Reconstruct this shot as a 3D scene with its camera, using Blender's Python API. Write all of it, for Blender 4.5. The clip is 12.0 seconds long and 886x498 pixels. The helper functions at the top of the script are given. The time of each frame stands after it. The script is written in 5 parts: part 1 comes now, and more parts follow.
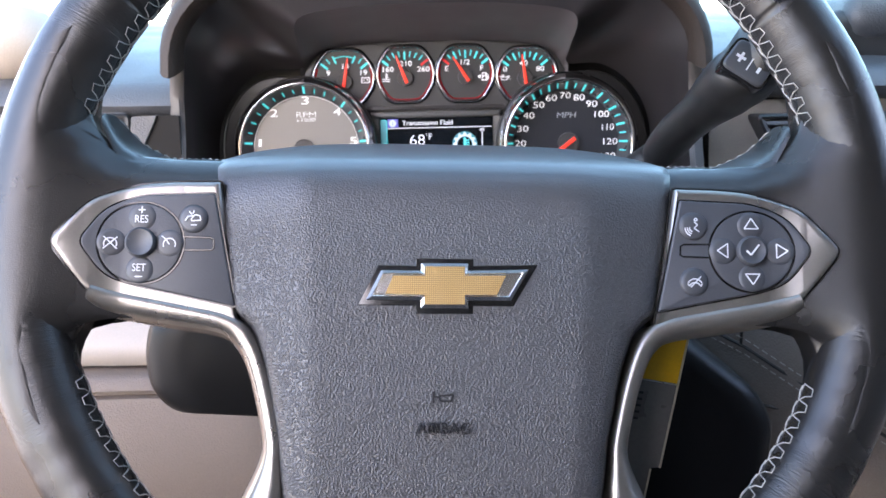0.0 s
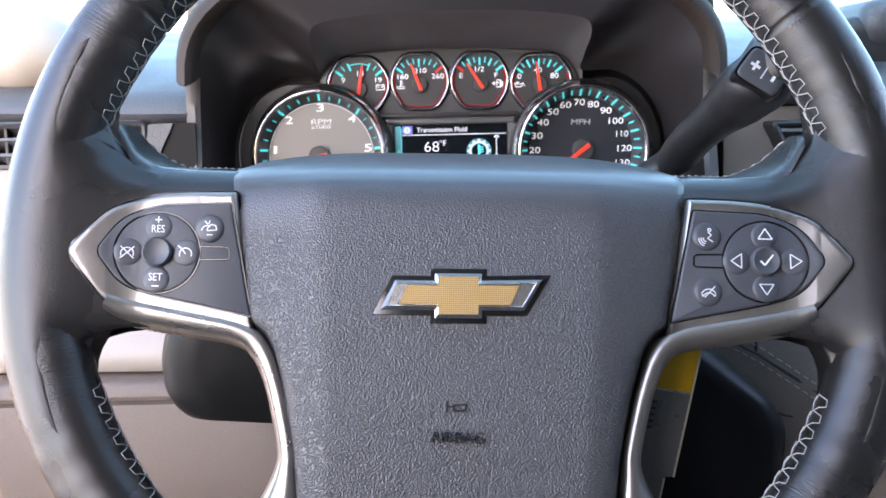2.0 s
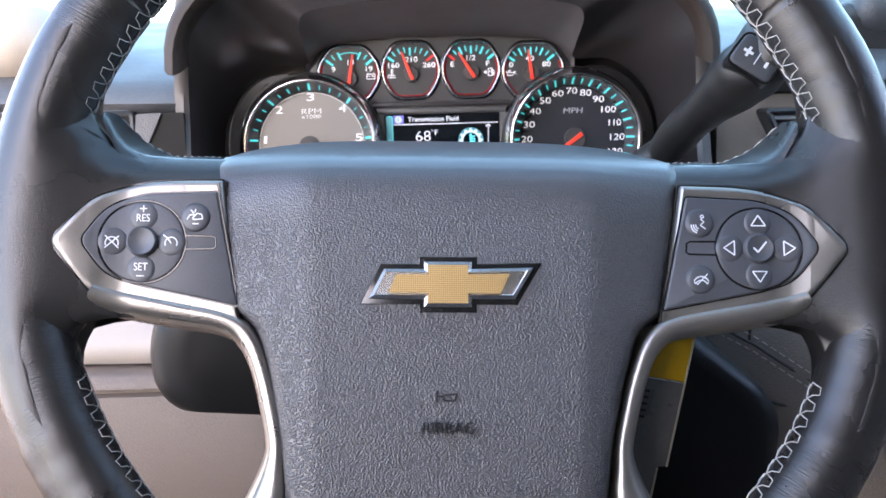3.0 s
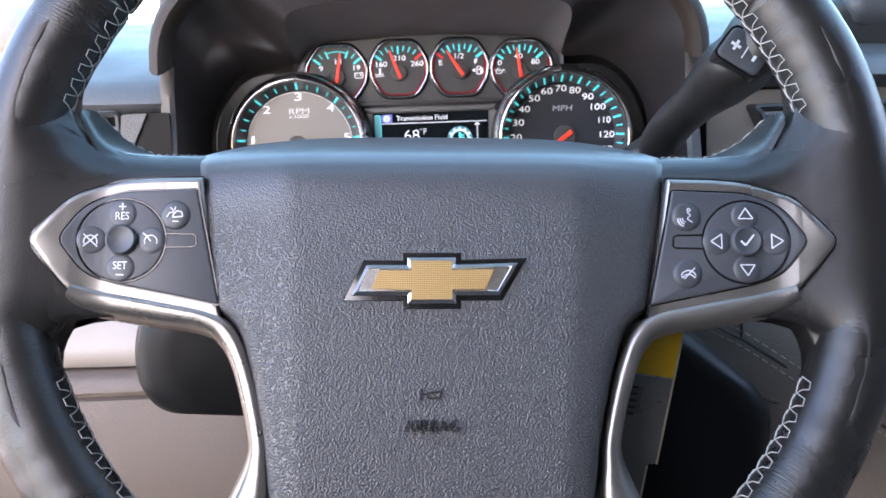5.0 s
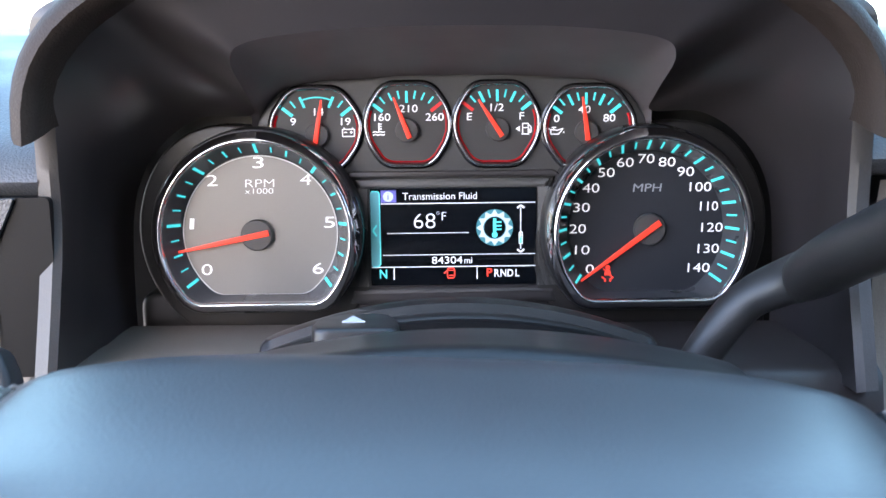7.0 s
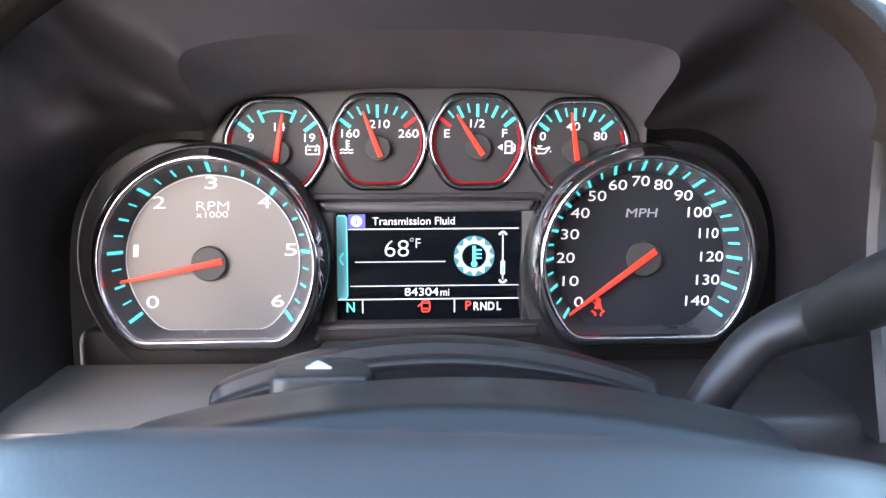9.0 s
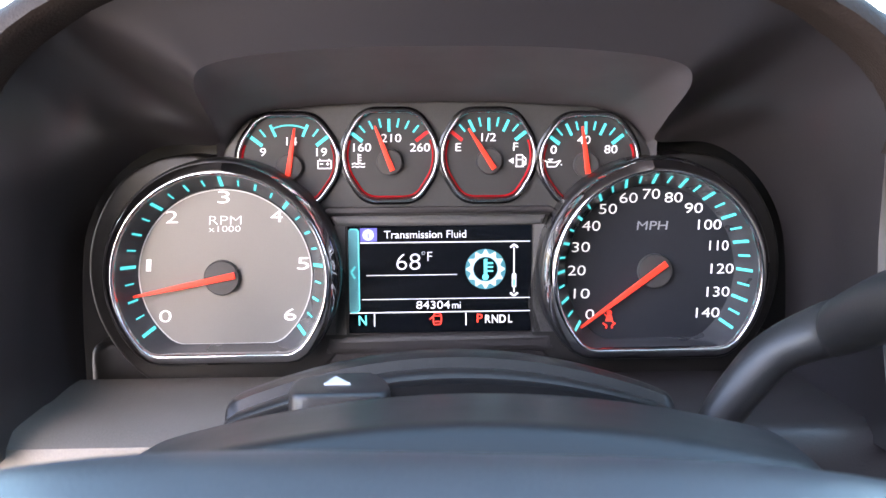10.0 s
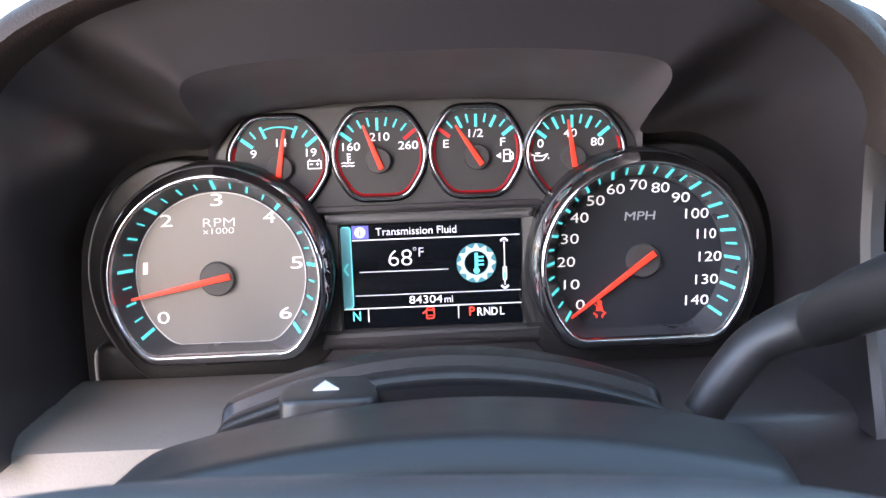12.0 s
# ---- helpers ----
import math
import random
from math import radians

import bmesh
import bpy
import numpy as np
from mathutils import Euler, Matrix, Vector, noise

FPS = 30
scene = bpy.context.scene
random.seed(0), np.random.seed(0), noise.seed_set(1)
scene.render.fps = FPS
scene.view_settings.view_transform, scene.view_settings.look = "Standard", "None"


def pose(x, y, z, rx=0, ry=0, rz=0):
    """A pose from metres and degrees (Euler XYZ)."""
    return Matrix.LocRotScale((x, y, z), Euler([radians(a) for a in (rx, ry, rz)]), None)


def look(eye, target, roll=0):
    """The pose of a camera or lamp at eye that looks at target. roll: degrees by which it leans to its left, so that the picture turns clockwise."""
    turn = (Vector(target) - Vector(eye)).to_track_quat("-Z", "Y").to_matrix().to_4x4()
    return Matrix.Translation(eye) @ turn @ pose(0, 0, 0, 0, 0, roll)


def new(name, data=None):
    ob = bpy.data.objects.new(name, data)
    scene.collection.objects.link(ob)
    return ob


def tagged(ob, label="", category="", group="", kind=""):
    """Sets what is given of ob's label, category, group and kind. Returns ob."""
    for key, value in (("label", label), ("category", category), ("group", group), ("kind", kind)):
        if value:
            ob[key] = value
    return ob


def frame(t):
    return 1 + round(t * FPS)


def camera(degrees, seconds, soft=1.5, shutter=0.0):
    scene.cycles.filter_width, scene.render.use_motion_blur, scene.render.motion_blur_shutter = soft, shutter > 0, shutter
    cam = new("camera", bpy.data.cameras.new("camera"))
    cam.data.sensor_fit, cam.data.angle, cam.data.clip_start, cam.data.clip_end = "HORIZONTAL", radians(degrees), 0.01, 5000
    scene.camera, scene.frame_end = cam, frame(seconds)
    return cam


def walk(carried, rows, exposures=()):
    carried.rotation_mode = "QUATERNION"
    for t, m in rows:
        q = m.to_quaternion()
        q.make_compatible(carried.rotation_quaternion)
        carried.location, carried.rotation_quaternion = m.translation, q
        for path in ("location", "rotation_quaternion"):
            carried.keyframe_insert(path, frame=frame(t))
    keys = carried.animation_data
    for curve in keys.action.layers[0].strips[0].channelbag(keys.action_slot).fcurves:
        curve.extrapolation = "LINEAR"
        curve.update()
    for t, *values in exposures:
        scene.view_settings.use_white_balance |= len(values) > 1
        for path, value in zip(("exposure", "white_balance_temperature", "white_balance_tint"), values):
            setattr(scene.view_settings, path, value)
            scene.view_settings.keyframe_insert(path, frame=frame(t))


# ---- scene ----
cam = camera(48.4, 12.0)
PATH = [
    (0, (-0.0229, 0.1404, 0.9935), (0.0393, 2.1125, 0.6665), -1.04),
    (0.5, (-0.0220, 0.1349, 0.9934), (0.0524, 2.1058, 0.6617), -1.10),
    (1, (-0.0240, 0.1342, 0.9924), (0.0351, 2.1065, 0.6664), -1.22),
    (1.5, (-0.0267, 0.1365, 0.9914), (0.0163, 2.1098, 0.6689), -1.19),
    (2, (-0.0226, 0.1389, 0.9968), (0.0103, 2.1128, 0.6764), -1.11),
    (2.5, (-0.0228, 0.1432, 0.9949), (0.0163, 2.1165, 0.6716), -1.16),
    (3, (-0.0203, 0.1441, 0.9941), (0.0231, 2.1152, 0.6579), -1.31),
    (3.5, (-0.0195, 0.1426, 0.9902), (0.0206, 2.1119, 0.6434), -1.22),
    (3.7, (-0.0174, 0.1436, 0.9905), (0.0422, 2.1126, 0.6447), -0.98),
    (5.5, (-0.0150, 0.1560, 0.9897), (0.0328, 2.1249, 0.6656), -1.89),
    (5.8, (-0.0210, 0.2006, 1.0018), (0.0426, 2.1743, 0.6852), -0.86),
    (6, (-0.0168, 0.2468, 1.0158), (0.0551, 2.2221, 0.7107), -0.98),
    (6.3, (-0.0300, 0.3168, 1.0367), (0.1109, 2.2866, 0.7205), -0.49),
    (6.5, (-0.0158, 0.3585, 1.0382), (0.0528, 2.3281, 0.6979), -0.54),
    (6.7, (-0.0064, 0.3920, 1.0387), (-0.0038, 2.3565, 0.6638), -0.57),
    (8.3, (-0.0119, 0.4727, 1.0384), (0.0397, 2.4391, 0.6773), 0.97),
    (8.5, (-0.0113, 0.4802, 1.0390), (0.0590, 2.4448, 0.6709), 0.86),
    (9, (-0.0134, 0.4810, 1.0334), (0.0691, 2.4515, 0.7012), 0.10),
    (9.5, (-0.0200, 0.4841, 1.0360), (0.0834, 2.4535, 0.7033), 0.17),
    (10, (-0.0210, 0.4800, 1.0375), (0.0674, 2.4522, 0.7171), -0.08),
    (10.5, (-0.0136, 0.4739, 1.0344), (0.0511, 2.4484, 0.7230), -0.49),
    (11, (-0.0144, 0.4735, 1.0441), (0.0353, 2.4365, 0.6647), -1.62),
    (11.5, (-0.0082, 0.4711, 1.0527), (0.0512, 2.4307, 0.6570), -2.18),
    (12, (-0.0100, 0.4742, 1.0522), (0.0533, 2.4365, 0.6708), -1.74),
]
walk(cam, [(t, look(eye, target, roll)) for t, eye, target, roll in PATH], [(0.0, 3.86, 7100, 22), (5.3, 3.84, 7000, 22), (6.0, 3.80, 6850, 20), (6.5, 3.76, 6750, 19), (8.5, 4.24, 7100, 24), (12.0, 4.10, 7250, 25)])
# the phone's own depth of field: sharp at arm's length, soft close by
cam.data.dof.use_dof, cam.data.dof.focus_distance, cam.data.dof.aperture_fstop = True, 0.50, 22.0

# ---- light ----
world = bpy.data.worlds.new("world")
scene.world = world
world.use_nodes = True
wn = world.node_tree.nodes
sky = wn.new("ShaderNodeTexSky")
sky.sky_type, sky.sun_disc = "NISHITA", False
sky.sun_elevation, sky.sun_rotation = radians(38), radians(-176)
wn["Background"].inputs["Strength"].default_value = 0.15
world.node_tree.links.new(sky.outputs[0], wn["Background"].inputs["Color"])
sun = new("sun", bpy.data.lights.new("sun", "SUN"))
sun.data.energy, sun.data.angle, sun.data.color = 3.6, radians(0.5), (1.0, 0.95, 0.88)
sun.matrix_world = look((-0.55, -7.86, 6.16), (0, 0, 0))


# ---- materials ----
def material(name, color, rough=0.5, metal=0.0, grain=0.0, scale=300.0, vary=0.12, cells=False, emit=0.0, coat=0.0, spec=0.5, wear=0.1):
    """A surface with two scales of colour change, fine relief and uneven gloss."""
    m = bpy.data.materials.new(name)
    m.use_nodes = True
    n, l = m.node_tree.nodes, m.node_tree.links
    b = n["Principled BSDF"]
    b.inputs["Base Color"].default_value = (*color, 1)
    b.inputs["Roughness"].default_value, b.inputs["Metallic"].default_value = rough, metal
    b.inputs["Specular IOR Level"].default_value, b.inputs["Coat Weight"].default_value = spec, coat
    co = n.new("ShaderNodeTexCoord")
    if vary:
        big, small = n.new("ShaderNodeTexNoise"), n.new("ShaderNodeTexNoise")
        big.inputs["Scale"].default_value, small.inputs["Scale"].default_value = 14, scale
        big.inputs["Detail"].default_value = 5
        add = n.new("ShaderNodeMath")
        add.operation = "ADD"
        ramp = n.new("ShaderNodeMapRange")
        ramp.inputs["From Min"].default_value, ramp.inputs["From Max"].default_value = 0.6, 1.4
        ramp.inputs["To Min"].default_value, ramp.inputs["To Max"].default_value = 1 - vary, 1 + vary
        mix = n.new("ShaderNodeMix")
        mix.data_type, mix.blend_type = "RGBA", "MULTIPLY"
        mix.inputs["Factor"].default_value = 1
        mix.inputs["A"].default_value = (*color, 1)
        l.new(co.outputs["Object"], big.inputs["Vector"]), l.new(co.outputs["Object"], small.inputs["Vector"])
        l.new(big.outputs["Fac"], add.inputs[0]), l.new(small.outputs["Fac"], add.inputs[1])
        l.new(add.outputs[0], ramp.inputs["Value"]), l.new(ramp.outputs[0], mix.inputs["B"])
        l.new(mix.outputs["Result"], b.inputs["Base Color"])
        rr = n.new("ShaderNodeMapRange")
        rr.inputs["From Min"].default_value, rr.inputs["From Max"].default_value = 0.3, 0.7
        rr.inputs["To Min"].default_value, rr.inputs["To Max"].default_value = max(0.02, rough - wear), min(1, rough + wear)
        l.new(big.outputs["Fac"], rr.inputs["Value"]), l.new(rr.outputs[0], b.inputs["Roughness"])
    if grain:
        bump = n.new("ShaderNodeBump")
        bump.inputs["Strength"].default_value, bump.inputs["Distance"].default_value = min(1.0, grain), 0.0006
        if cells:
            v = n.new("ShaderNodeTexVoronoi")
            v.feature = "SMOOTH_F1"
            v.inputs["Smoothness"].default_value = 0.5
            v.inputs["Scale"].default_value = scale
            warp = n.new("ShaderNodeTexNoise")
            warp.inputs["Scale"].default_value, warp.inputs["Detail"].default_value = scale * 0.55, 2
            vm = n.new("ShaderNodeVectorMath")
            vm.operation = "MULTIPLY_ADD"
            vm.inputs[1].default_value = (0.9 / scale,) * 3
            l.new(co.outputs["Object"], warp.inputs["Vector"]), l.new(warp.outputs["Color"], vm.inputs[0])
            l.new(co.outputs["Object"], vm.inputs[2]), l.new(vm.outputs[0], v.inputs["Vector"])
            cl = n.new("ShaderNodeMapRange")
            cl.interpolation_type = "SMOOTHSTEP"
            cl.inputs["From Min"].default_value, cl.inputs["From Max"].default_value = 0.75, 0.05
            l.new(v.outputs["Distance"], cl.inputs["Value"])
            l.new(cl.outputs[0], bump.inputs["Height"])
        else:
            g = n.new("ShaderNodeTexNoise")
            g.inputs["Scale"].default_value, g.inputs["Detail"].default_value = scale, 3
            l.new(co.outputs["Object"], g.inputs["Vector"]), l.new(g.outputs["Fac"], bump.inputs["Height"])
        l.new(bump.outputs[0], b.inputs["Normal"])
    if emit:
        b.inputs["Emission Color"].default_value, b.inputs["Emission Strength"].default_value = (*color, 1), emit
    return m


PAD = material("pad_vinyl", (0.038, 0.0375, 0.040), 0.34, grain=0.62, scale=1350, cells=True, vary=0.05, spec=0.6, wear=0.04)
def worn_top(m, low, high, least):
    """Lets the pebble grain run out towards the stretched upper edge of the cover."""
    n, l = m.node_tree.nodes, m.node_tree.links
    co, split, fade = n.new("ShaderNodeTexCoord"), n.new("ShaderNodeSeparateXYZ"), n.new("ShaderNodeMapRange")
    bump = n["Principled BSDF"].inputs["Normal"].links[0].from_node
    fade.inputs["From Min"].default_value, fade.inputs["From Max"].default_value = low, high
    fade.inputs["To Min"].default_value, fade.inputs["To Max"].default_value = bump.inputs["Strength"].default_value, least
    l.new(co.outputs["Object"], split.inputs[0]), l.new(split.outputs["Y"], fade.inputs["Value"])
    l.new(fade.outputs[0], bump.inputs["Strength"])


worn_top(PAD, 0.022, 0.050, 0.12)
LEATHER = material("rim_leather", (0.012, 0.0115, 0.0115), 0.27, grain=0.16, scale=2600, cells=True, vary=0.2, wear=0.04)
def wrinkled(m):
    """Adds the creases that run round a leather-bound rim; they follow the rim's own coordinates."""
    n, l = m.node_tree.nodes, m.node_tree.links
    uv, mp, w = n.new("ShaderNodeUVMap"), n.new("ShaderNodeMapping"), n.new("ShaderNodeTexNoise")
    mp.inputs["Scale"].default_value = (1300, 5.0, 1)
    w.inputs["Scale"].default_value, w.inputs["Detail"].default_value, w.inputs["Distortion"].default_value = 1.0, 3, 0.6
    patch = n.new("ShaderNodeTexNoise")
    patch.inputs["Scale"].default_value = 22
    co = n.new("ShaderNodeTexCoord")
    sharp = n.new("ShaderNodeMapRange")
    sharp.inputs["From Min"].default_value, sharp.inputs["From Max"].default_value = 0.40, 0.62
    sharp.inputs["To Max"].default_value = 0.8
    l.new(co.outputs["Object"], patch.inputs["Vector"]), l.new(patch.outputs["Fac"], sharp.inputs["Value"])
    bump = n.new("ShaderNodeBump")
    bump.inputs["Distance"].default_value = 0.0006
    old = n["Principled BSDF"].inputs["Normal"].links[0].from_node
    l.new(uv.outputs["UV"], mp.inputs["Vector"]), l.new(mp.outputs[0], w.inputs["Vector"])
    l.new(w.outputs["Fac"], bump.inputs["Height"]), l.new(sharp.outputs[0], bump.inputs["Strength"])
    l.new(old.outputs["Normal"], bump.inputs["Normal"]), l.new(bump.outputs["Normal"], n["Principled BSDF"].inputs["Normal"])


wrinkled(LEATHER)
SATIN = material("satin_metal_paint", (0.25, 0.235, 0.22), 0.31, metal=0.85, scale=900, vary=0.05)
BUTTON = material("button_plastic", (0.036, 0.039, 0.046), 0.45, grain=0.12, scale=1500, vary=0.08)
BLACK = material("black_plastic", (0.012, 0.012, 0.013), 0.5, grain=0.2, scale=1200)
GLOSSBLACK = material("gloss_black_plastic", (0.008, 0.008, 0.009), 0.18, vary=0.1)
HOUSING = material("binnacle_plastic", (0.027, 0.0235, 0.0245), 0.29, grain=0.10, scale=1100, spec=0.75, vary=0.05, wear=0.015)
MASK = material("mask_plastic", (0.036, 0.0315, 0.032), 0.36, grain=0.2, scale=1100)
DASH = material("dash_vinyl", (0.050, 0.052, 0.057), 0.42, grain=0.3, scale=700, cells=True)
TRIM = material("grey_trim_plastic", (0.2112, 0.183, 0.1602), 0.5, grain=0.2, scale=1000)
BROWN = material("taupe_knee_plastic", (0.078, 0.057, 0.045), 0.55, grain=0.3, scale=800, cells=True)
CHROME = material("chrome", (0.58, 0.58, 0.60), 0.10, metal=1.0, vary=0.04, wear=0.04)
EMBLEM = material("emblem_chrome", (0.72, 0.71, 0.70), 0.24, metal=1.0, vary=0.04, wear=0.04)
GOLD = material("gold_mesh_inlay", (0.44, 0.28, 0.11), 0.42, metal=0.6, grain=0.4, scale=2500, vary=0.1)
def gridded(m, pitch):
    """Adds the fine square mesh pressed into the inlay."""
    n, l = m.node_tree.nodes, m.node_tree.links
    co, split = n.new("ShaderNodeTexCoord"), n.new("ShaderNodeSeparateXYZ")
    l.new(co.outputs["Object"], split.inputs[0])
    lines = []
    for axis in ("X", "Y"):
        turn, wave = n.new("ShaderNodeMath"), n.new("ShaderNodeMath")
        turn.operation, wave.operation = "MULTIPLY", "SINE"
        turn.inputs[1].default_value = 2 * math.pi / pitch
        l.new(split.outputs[axis], turn.inputs[0]), l.new(turn.outputs[0], wave.inputs[0])
        lines.append(wave)
    low, lift, mix = n.new("ShaderNodeMath"), n.new("ShaderNodeMapRange"), n.new("ShaderNodeMix")
    low.operation = "MINIMUM"
    l.new(lines[0].outputs[0], low.inputs[0]), l.new(lines[1].outputs[0], low.inputs[1]), l.new(low.outputs[0], lift.inputs["Value"])
    lift.inputs["From Min"].default_value, lift.inputs["From Max"].default_value = -0.9, 0.2
    lift.inputs["To Min"].default_value = 0.5
    b = n["Principled BSDF"]
    mix.data_type, mix.blend_type = "RGBA", "MULTIPLY"
    mix.inputs["Factor"].default_value = 1
    l.new(b.inputs["Base Color"].links[0].from_socket, mix.inputs["A"]), l.new(lift.outputs[0], mix.inputs["B"])
    l.new(mix.outputs["Result"], b.inputs["Base Color"])


gridded(GOLD, 0.00085)
WHITE = material("white_print", (0.55, 0.57, 0.60), 0.5, vary=0.0)
PRINT = material("lit_white_print", (0.8, 0.82, 0.85), 0.5, vary=0.0, emit=0.059)
TEAL = material("lit_teal_print", (0.02, 0.50, 0.53), 0.5, vary=0.0, emit=0.099)
RED = material("lit_red_plastic", (0.85, 0.05, 0.025), 0.4, vary=0.0, emit=0.046)
REDMARK = material("red_print", (0.7, 0.03, 0.03), 0.4, vary=0.0, emit=0.026)
FACE = material("tachometer_face", (0.205, 0.192, 0.178), 0.42, metal=0.3, scale=1800, vary=0.05)
DIAL = material("dial_black", (0.017, 0.018, 0.023), 0.45, scale=1500, vary=0.08)
DIALDARK = material("dial_ring", (0.014, 0.015, 0.018), 0.4, scale=1500, vary=0.08)
THREAD = material("grey_thread", (0.30, 0.29, 0.275), 0.8, scale=2500, vary=0.2)
SCREEN = material("screen_black", (0.004, 0.005, 0.007), 0.12, vary=0.0)
LCDWHITE = material("lcd_white", (0.62, 0.66, 0.72), 0.5, vary=0.0, emit=0.066)
LCDCYAN = material("lcd_cyan", (0.05, 0.62, 0.66), 0.5, vary=0.0, emit=0.073)
LCDRED = material("lcd_red", (0.85, 0.05, 0.03), 0.5, vary=0.0, emit=0.073)
LCDBLUE = material("lcd_blue", (0.10, 0.10, 0.42), 0.5, vary=0.0, emit=0.046)
LCDTEAL = material("lcd_teal_bar", (0.08, 0.33, 0.38), 0.5, vary=0.0, emit=0.018)
YELLOW = material("yellow_tag_card", (0.72, 0.42, 0.01), 0.45, scale=600, vary=0.08)
HEADLINER = material("headliner_cloth", (0.17, 0.16, 0.15), 0.9, grain=0.4, scale=900)
CONCRETE = material("concrete_lot", (0.46, 0.45, 0.43), 0.9, grain=0.4, scale=30)
HOODSKIN = material("hood_vinyl", (0.029, 0.021, 0.017), 0.62, spec=0.2, grain=0.2, scale=700, cells=True)
SHROUD = material("column_plastic", (0.017, 0.0155, 0.015), 0.38, grain=0.15, scale=1300, spec=0.34)
LEVER = material("lever_plastic", (0.020, 0.0195, 0.020), 0.40, grain=0.2, scale=1300)
VENTGREY = material("vent_plastic", (0.10, 0.10, 0.105), 0.45, scale=900)
BROWNLEATHER = material("taupe_leather", (0.150, 0.125, 0.109), 0.5, grain=0.35, scale=700, cells=True)
SLEEVE = material("grey_sleeve", (0.14, 0.14, 0.135), 0.3, scale=500)
CREAM = material("cream_card_edge", (0.5, 0.45, 0.34), 0.6, scale=500)
# cover vinyl darkened: the shading of the embossed marks, as flat colour
PADSHADE = material("pad_letter_shade", (0.010, 0.010, 0.011), 0.5, vary=0.0, spec=0.2)
PANELGREY = material("gauge_panel_plastic", (0.055, 0.053, 0.052), 0.45, grain=0.15, scale=1300)
PLATEGREY = material("brushed_plate", (0.16, 0.155, 0.15), 0.4, metal=0.4, scale=1500, vary=0.06)
GLOSSSHROUD = material("dial_cone_plastic", (0.014, 0.014, 0.015), 0.3, vary=0.1)
DIALWALL = material("dial_wall", (0.05, 0.05, 0.055), 0.3, vary=0.1)
LINE = material("pale_line", (0.55, 0.54, 0.53), 0.4, vary=0.0)
CAP = material("needle_cap", (0.045, 0.043, 0.042), 0.5, grain=0.2, scale=1500)
SMALLDIAL = material("small_dial_face", (0.040, 0.038, 0.037), 0.45, scale=1500, vary=0.08)
REDGLOW = material("red_lit_edge", (0.30, 0.008, 0.012), 0.25, vary=0.0, emit=0.040)
DIMPRINT = material("dim_print", (0.35, 0.36, 0.38), 0.5, vary=0.0, emit=0.010)
LCDGREY = material("lcd_grey", (0.45, 0.55, 0.60), 0.5, vary=0.0, emit=0.050)
LCDHALO = material("lcd_halo", (0.02, 0.16, 0.20), 0.5, vary=0.0, emit=0.046)
HAZARD = material("hazard_plastic", (0.016, 0.015, 0.015), 0.4, vary=0.1)
RECESS = material("recess_plastic", (0.078, 0.069, 0.072), 0.50, grain=0.12, scale=1300)
EDGE = material("binnacle_edge_plastic", (0.054, 0.0468, 0.0426), 0.45, grain=0.2, scale=1000)
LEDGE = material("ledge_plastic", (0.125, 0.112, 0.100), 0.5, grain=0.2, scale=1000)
TAN = material("tan_plastic", (0.32, 0.27, 0.22), 0.5, grain=0.2, scale=900)
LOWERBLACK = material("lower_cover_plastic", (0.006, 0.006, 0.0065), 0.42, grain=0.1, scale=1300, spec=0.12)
CARPET = material("dark_carpet", (0.035, 0.033, 0.031), 0.95, grain=0.5, scale=600)
APRON = material("lower_mask_plastic", (0.016, 0.014, 0.013), 0.42, grain=0.12, scale=1300)
FABRIC = material("seat_cloth", (0.075, 0.068, 0.060), 0.9, grain=0.5, scale=900)


# ---- mesh helpers ----
def part(name, bm, mat, parent=None, label="", smooth=35.0):
    bmesh.ops.remove_doubles(bm, verts=bm.verts, dist=1e-6)
    bmesh.ops.recalc_face_normals(bm, faces=bm.faces)
    me = bpy.data.meshes.new(name)
    bm.to_mesh(me)
    bm.free()
    me.materials.append(mat)
    if smooth:
        me.polygons.foreach_set("use_smooth", [True] * len(me.polygons))
        me.set_sharp_from_angle(angle=radians(smooth))
    ob = new(name, me)
    ob.parent = parent
    if label:
        tagged(ob, label)
    return ob


def thing(name, label, category, m=None, group="", kind=""):
    ob = new(name)
    ob.empty_display_size = 0.05
    if m is not None:
        ob.matrix_world = m
    return tagged(ob, label, category, group, kind)


def mm(points):
    return [tuple(c * 0.001 for c in p) for p in points]


def loft(loops, caps=(True, True), closed=True, bm=None):
    """A skin through loops of equally many points."""
    bm = bm or bmesh.new()
    rows = [[bm.verts.new(p) for p in loop] for loop in loops]
    n = len(rows[0])
    for a, b in zip(rows, rows[1:]):
        for i in range(n if closed else n - 1):
            j = (i + 1) % n
            bm.faces.new((a[i], a[j], b[j], b[i]))
    for on, row in zip(caps, (rows[0], rows[-1])):
        if on:
            f = bm.faces.new(row)
            bmesh.ops.triangulate(bm, faces=[f])
    return bm


def rounded(points, radius, steps=5):
    """A polygon with its corners rounded; radius a number or one for each corner."""
    out = []
    n = len(points)
    for i in range(n):
        p, a, b = Vector(points[i]), Vector(points[i - 1]), Vector(points[(i + 1) % n])
        r = radius[i] if isinstance(radius, (list, tuple)) else radius
        da, db = (a - p), (b - p)
        d = min(r, da.length * 0.49, db.length * 0.49)
        s, e = p + da.normalized() * d, p + db.normalized() * d
        for k in range(steps + 1):
            t = k / steps
            out.append(tuple((1 - t) ** 2 * s + 2 * t * (1 - t) * p + t * t * e))
    return out


